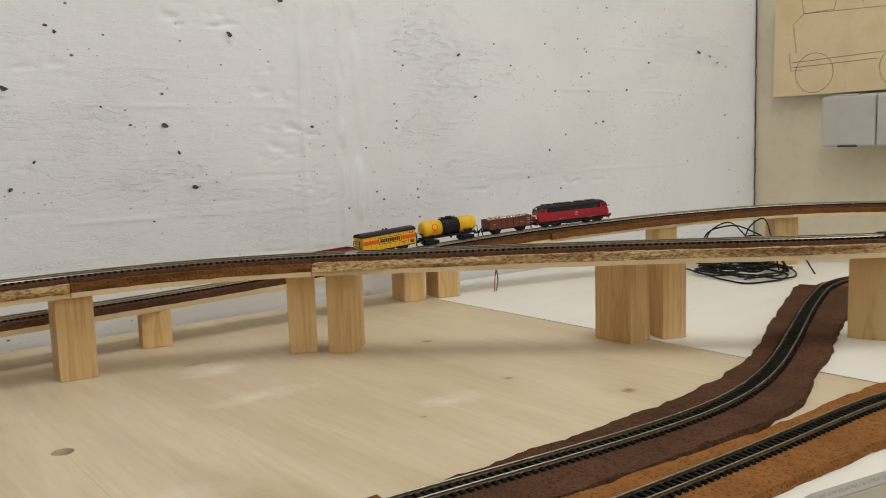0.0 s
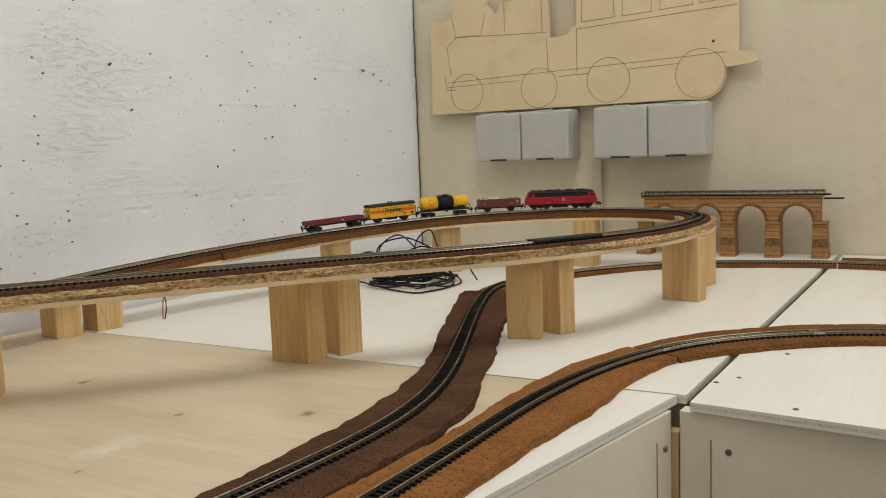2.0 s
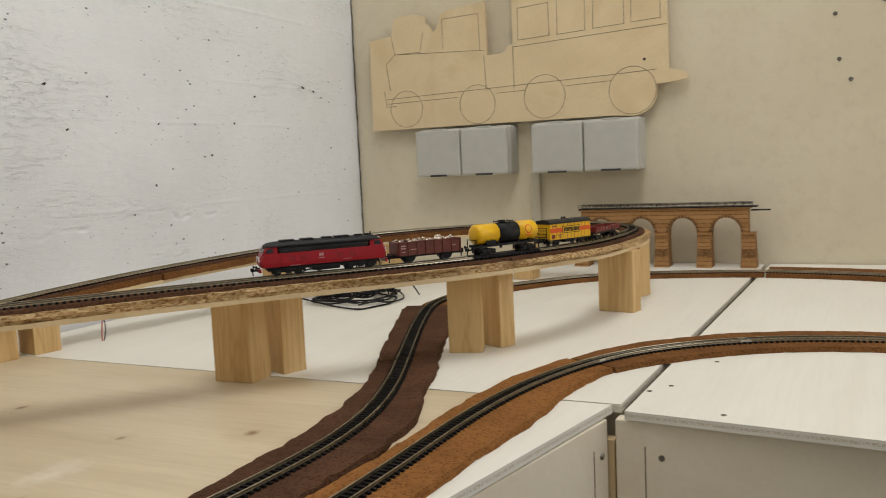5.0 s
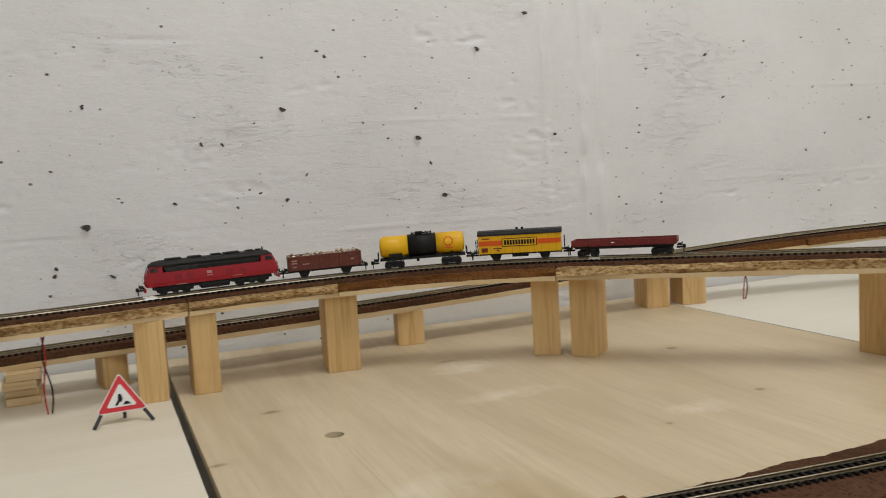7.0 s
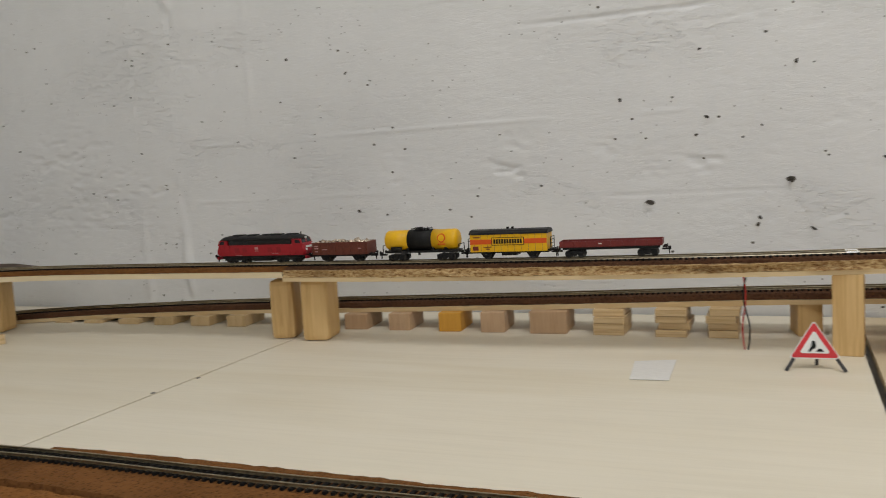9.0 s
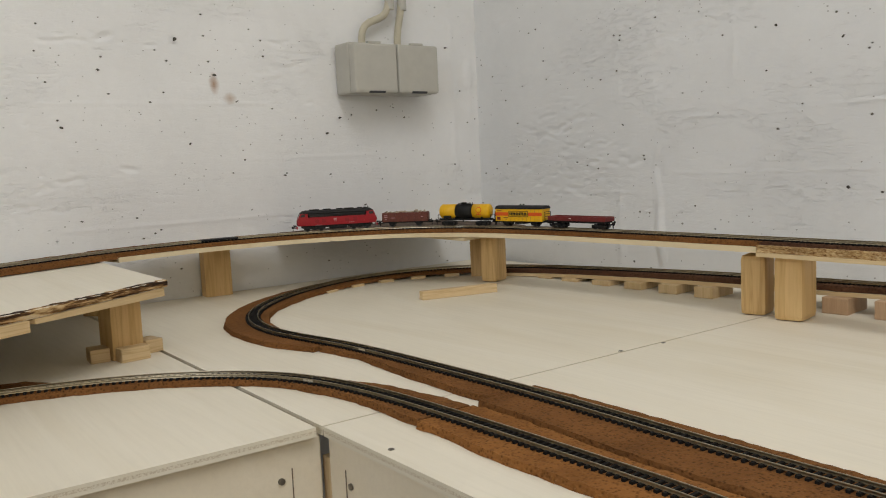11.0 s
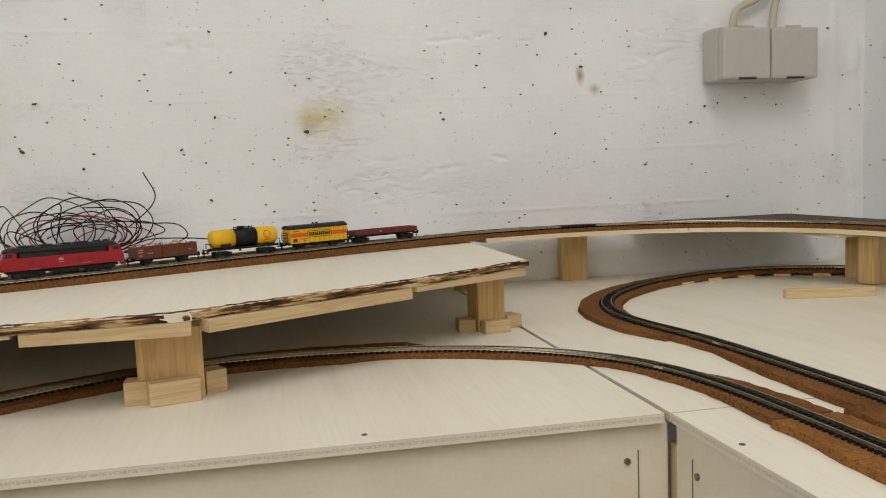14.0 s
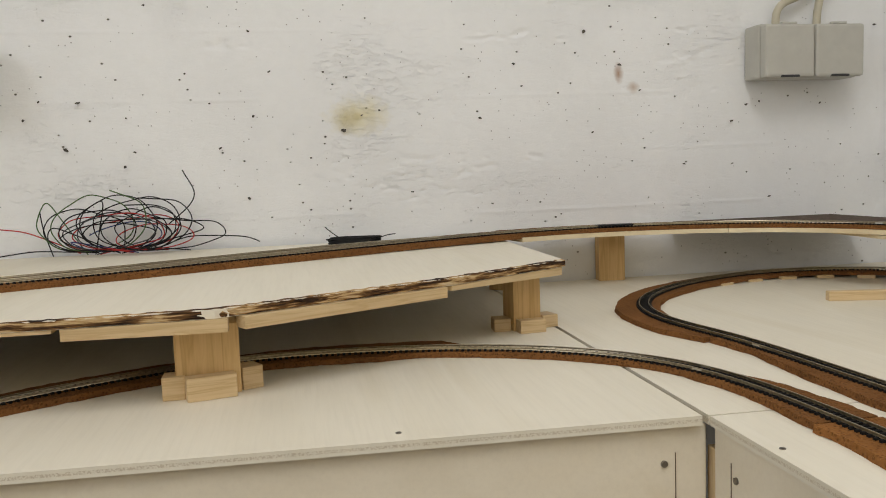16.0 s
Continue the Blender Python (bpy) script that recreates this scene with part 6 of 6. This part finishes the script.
wire_green = plain("green_wire", (0.06, 0.12, 0.03), 0.5)
wires = tagged(empty("wire_tangle"), "loose tangle of thin coloured wires on the station deck", "wires")
for k in range(11):
    mat = (BLACK, BLACK, BLACK, wire_red, wire_blue, DARKGREY, wire_green)[k % 7]
    r = random.Random(60 + k)
    cy = -1.06 + r.uniform(-0.03, 0.05)
    pts = [(-1.030, cy + r.uniform(-0.06, 0.06), DECK + 0.002)]
    a, n = r.uniform(0, 6), r.randint(9, 18)
    ry, rz = r.uniform(0.040, 0.085), r.uniform(0.014, 0.040)
    for j in range(n):
        a += r.uniform(0.55, 0.95)
        pts.append((-1.030 + r.uniform(-0.010, 0.012), cy + ry * math.cos(a) + 0.03 * (j / n - 0.5), DECK + 0.004 + rz * (1 + math.sin(a)) * r.uniform(0.7, 1.0)))
    cord("wire", pts, 0.0007, mat, wires)
cord("wire", [(-1.03, -1.00, 0.10), (-1.03, -0.975, 0.12), (-1.032, -0.966, 0.135), (-1.032, -0.975, 0.148), (-1.034, -0.982, 0.162)], 0.0007, BLACK, wires)
cord("wire", [(-1.03, -1.02, 0.07), (-1.03, -0.98, 0.085), (-1.028, -0.93, 0.083), (-1.028, -0.905, 0.080), (-1.028, -0.897, 0.074)], 0.0007, BLACK, wires)
cord("wire", [(-1.03, -1.10, 0.07), (-1.03, -1.13, 0.085), (-1.032, -1.16, 0.098), (-1.03, -1.22, 0.106)], 0.0007, wire_red, wires)
cord("wire", [(-1.03, -1.08, 0.07), (-1.03, -1.15, 0.075), (-1.03, -1.20, 0.069), (-1.03, -1.26, 0.069)], 0.0007, BLACK, wires)
cord("wire", [(-1.03, -1.13, 0.068), (-1.032, -1.14, 0.10), (-1.034, -1.142, 0.118)], 0.0007, BLACK, wires)
bundle = tagged(empty("wire_bundle"), "small flat bundle of black wire by the wall", "wires")
for k in range(7):
    r = random.Random(90 + k)
    pts = []
    for j in range(26):
        a = j * 0.55 + k
        pts.append((-1.022 + 0.012 * math.cos(a), -0.785 + 0.036 * math.sin(a) * r.uniform(0.8, 1.05), DECK + 0.0015 + 0.0010 * k + r.uniform(0, 0.001)))
    cord("wire", pts, 0.0009, BLACK, bundle)
cord("wire", [(-1.022, -0.80, 0.072), (-1.024, -0.812, 0.080), (-1.025, -0.82, 0.088)], 0.0006, BLACK, bundle)
cord("wire", [(-1.022, -0.76, 0.070), (-1.022, -0.745, 0.077), (-1.022, -0.735, 0.076)], 0.0006, BLACK, bundle)
for x, y, z in ((-0.053, -0.150, 0.060), (-0.492, -0.115, 0.055), (0.632, -0.10, 0.048)):
    feed = tagged(empty("feed_wire"), "thin red and black feed wires hanging under the deck", "wires", "feed wires")
    for dx, mat in ((-0.001, wire_red), (0.0016, BLACK)):
        cord("strand", [(x + dx, y, 0.001), (x + dx * 3, y - 0.003, z * 0.35), (x - dx * 2, y - 0.002, z * 0.7), (x + dx, y, z)], 0.0006, mat, feed)

# ---- the little road-works sign ----
sign = tagged(empty("roadworks_sign", Matrix.Translation((-0.005, -0.203, 0)) @ pose(0, 0, 0, 0, 0, 3)), "small folding red and white triangular warning sign", "warning sign")
lean = pose(0, 0, 0, -14, 0, 0)


def triangle(half, z0, height, y, thick, cut_corner):
    top = z0 + height
    c = cut_corner
    return add_prism(bmesh.new(), [(-half + c, z0), (half - c, z0), (half - c * 0.4, z0 + c), (c * 0.6, top - c * 0.6), (-c * 0.6, top - c * 0.6), (-half + c * 0.4, z0 + c)], y, y + thick, "y")


for name, half, z0, h, y, mat, text in (("plate", 0.0168, 0.0078, 0.0265, 0.0, WHITE, "white-edged plate"), ("red_border", 0.0155, 0.0086, 0.0246, -0.0003, SIGNRED, "red border"), ("white_field", 0.0098, 0.0116, 0.0158, -0.0006, WHITE, "white field")):
    ob = part(name, triangle(half, z0, h, y, 0.0004 if y else 0.0009, 0.0012), mat, sign, text)
    ob.matrix_basis = lean
bm = add_prism(bmesh.new(), [(-0.0045, 0.0128), (-0.0022, 0.0165), (-0.0016, 0.0205), (0.0002, 0.0202), (0.0010, 0.0170), (0.0004, 0.0150), (-0.0012, 0.0148), (-0.0026, 0.0128)], -0.0009, -0.0006, "y")
add_prism(bm, [(0.0008, 0.0128), (0.0062, 0.0128), (0.0042, 0.0148), (0.0026, 0.0150)], -0.0009, -0.0006, "y")
part("symbol", bm, BLACK, sign, "plain black symbol").matrix_basis = lean
for side in (-1, 1):
    part("leg", box((side * 0.0165, -0.003, 0.0044), (0.0024, 0.0014, 0.0104), 0.0003, pose(0, 0, 0, -20, -side * 33, 0)), DARKGREY, sign)
part("rear_leg", box((0.002, 0.011, 0.0075), (0.0022, 0.0014, 0.0160), 0.0003, pose(0, 0, 0, 24, 0, 0)), DARKGREY, sign)

# ---- small things on and in the boards ----
paper = mesh_object("paper_strip", add_prism(bmesh.new(), [(-0.131, -0.198), (-0.101, -0.189), (-0.099, -0.249), (-0.126, -0.250)], 0.0004, 0.0008), WHITE)
tagged(paper, "small white strip of paper stuck on the pale board", "paper")
for x, y in ((0.618, -0.684), (0.557, -0.728), (0.70, -0.705), (0.60, -0.672), (0.545, -0.90), (-0.40, -0.606), (-0.484, -0.80), (-0.46, -0.30), (-0.466, -0.345), (0.66, -0.64)):
    tagged(mesh_object("screw", add_tube(add_tube(bmesh.new(), (x, y, -0.004), (x, y, 0.0004), 0.0018, 14), (x, y, 0.0004), (x, y, 0.0006), 0.0008, 6), SCREW), "countersunk steel screw in the board", "screw", "screws in the boards")
for x, y, z, dx, dy in ((0.5492, -0.690, -0.030, -1, 0), (-0.4715, -0.640, -0.030, 1, 0), (-0.440, -0.6105, -0.032, 0, -1), (0.540, -0.653, -0.030, 0, -1), (-0.4722, -0.90, -0.06, 1, 0)):
    tagged(mesh_object("screw", add_tube(bmesh.new(), (x - dx * 0.004, y - dy * 0.004, z), (x + dx * 0.0008, y + dy * 0.0008, z), 0.0021, 14), SCREW), "steel screw in the frame's side board", "screw", "screws in the boards")
# black plastic fillers between the rails, and bright rail joiners
for x, y, length in ((0.700, -0.527, 0.075), (-0.986, -0.47, 0.045)):
    s = along(MAIN, x, y)
    tagged(mesh_object("rail_filler", sweep(cut(MAIN, s - length / 2, s + length / 2), [(0.0072, -0.0017), (0.0072, -0.0004), (0.0060, 0.0004), (-0.0060, 0.0004), (-0.0072, -0.0004), (-0.0072, -0.0017)]), BLACK),
           "black plastic contact piece set in the track", "track piece", "contact pieces")
for line, x, y in ((SIDE, 0.652, -0.632), (SIDE, -0.542, -0.597), (MAIN, 0.48, -0.517), (MAIN, -0.60, -0.512), (MAIN, 0.36, -0.23), (MAIN, -0.86, -0.197), (SIDE, 0.74, -0.73), (MAIN, 0.02, -0.14)):
    s = along(line, x, y)
    for at in (-0.0048, 0.0048):
        ob = mesh_object("rail_joiner", sweep(cut(line, s - 0.0045, s + 0.0045), [(at - 0.0009, -0.0020), (at + 0.0009, -0.0020), (at + 0.0007, -0.0004), (at - 0.0007, -0.0004)]), plain("bright_joiner", (0.7, 0.68, 0.62), 0.25, 1.0))
        tagged(ob, "bright metal rail joiner clipped on the rail", "rail joiner", "rail joiners")


motions()
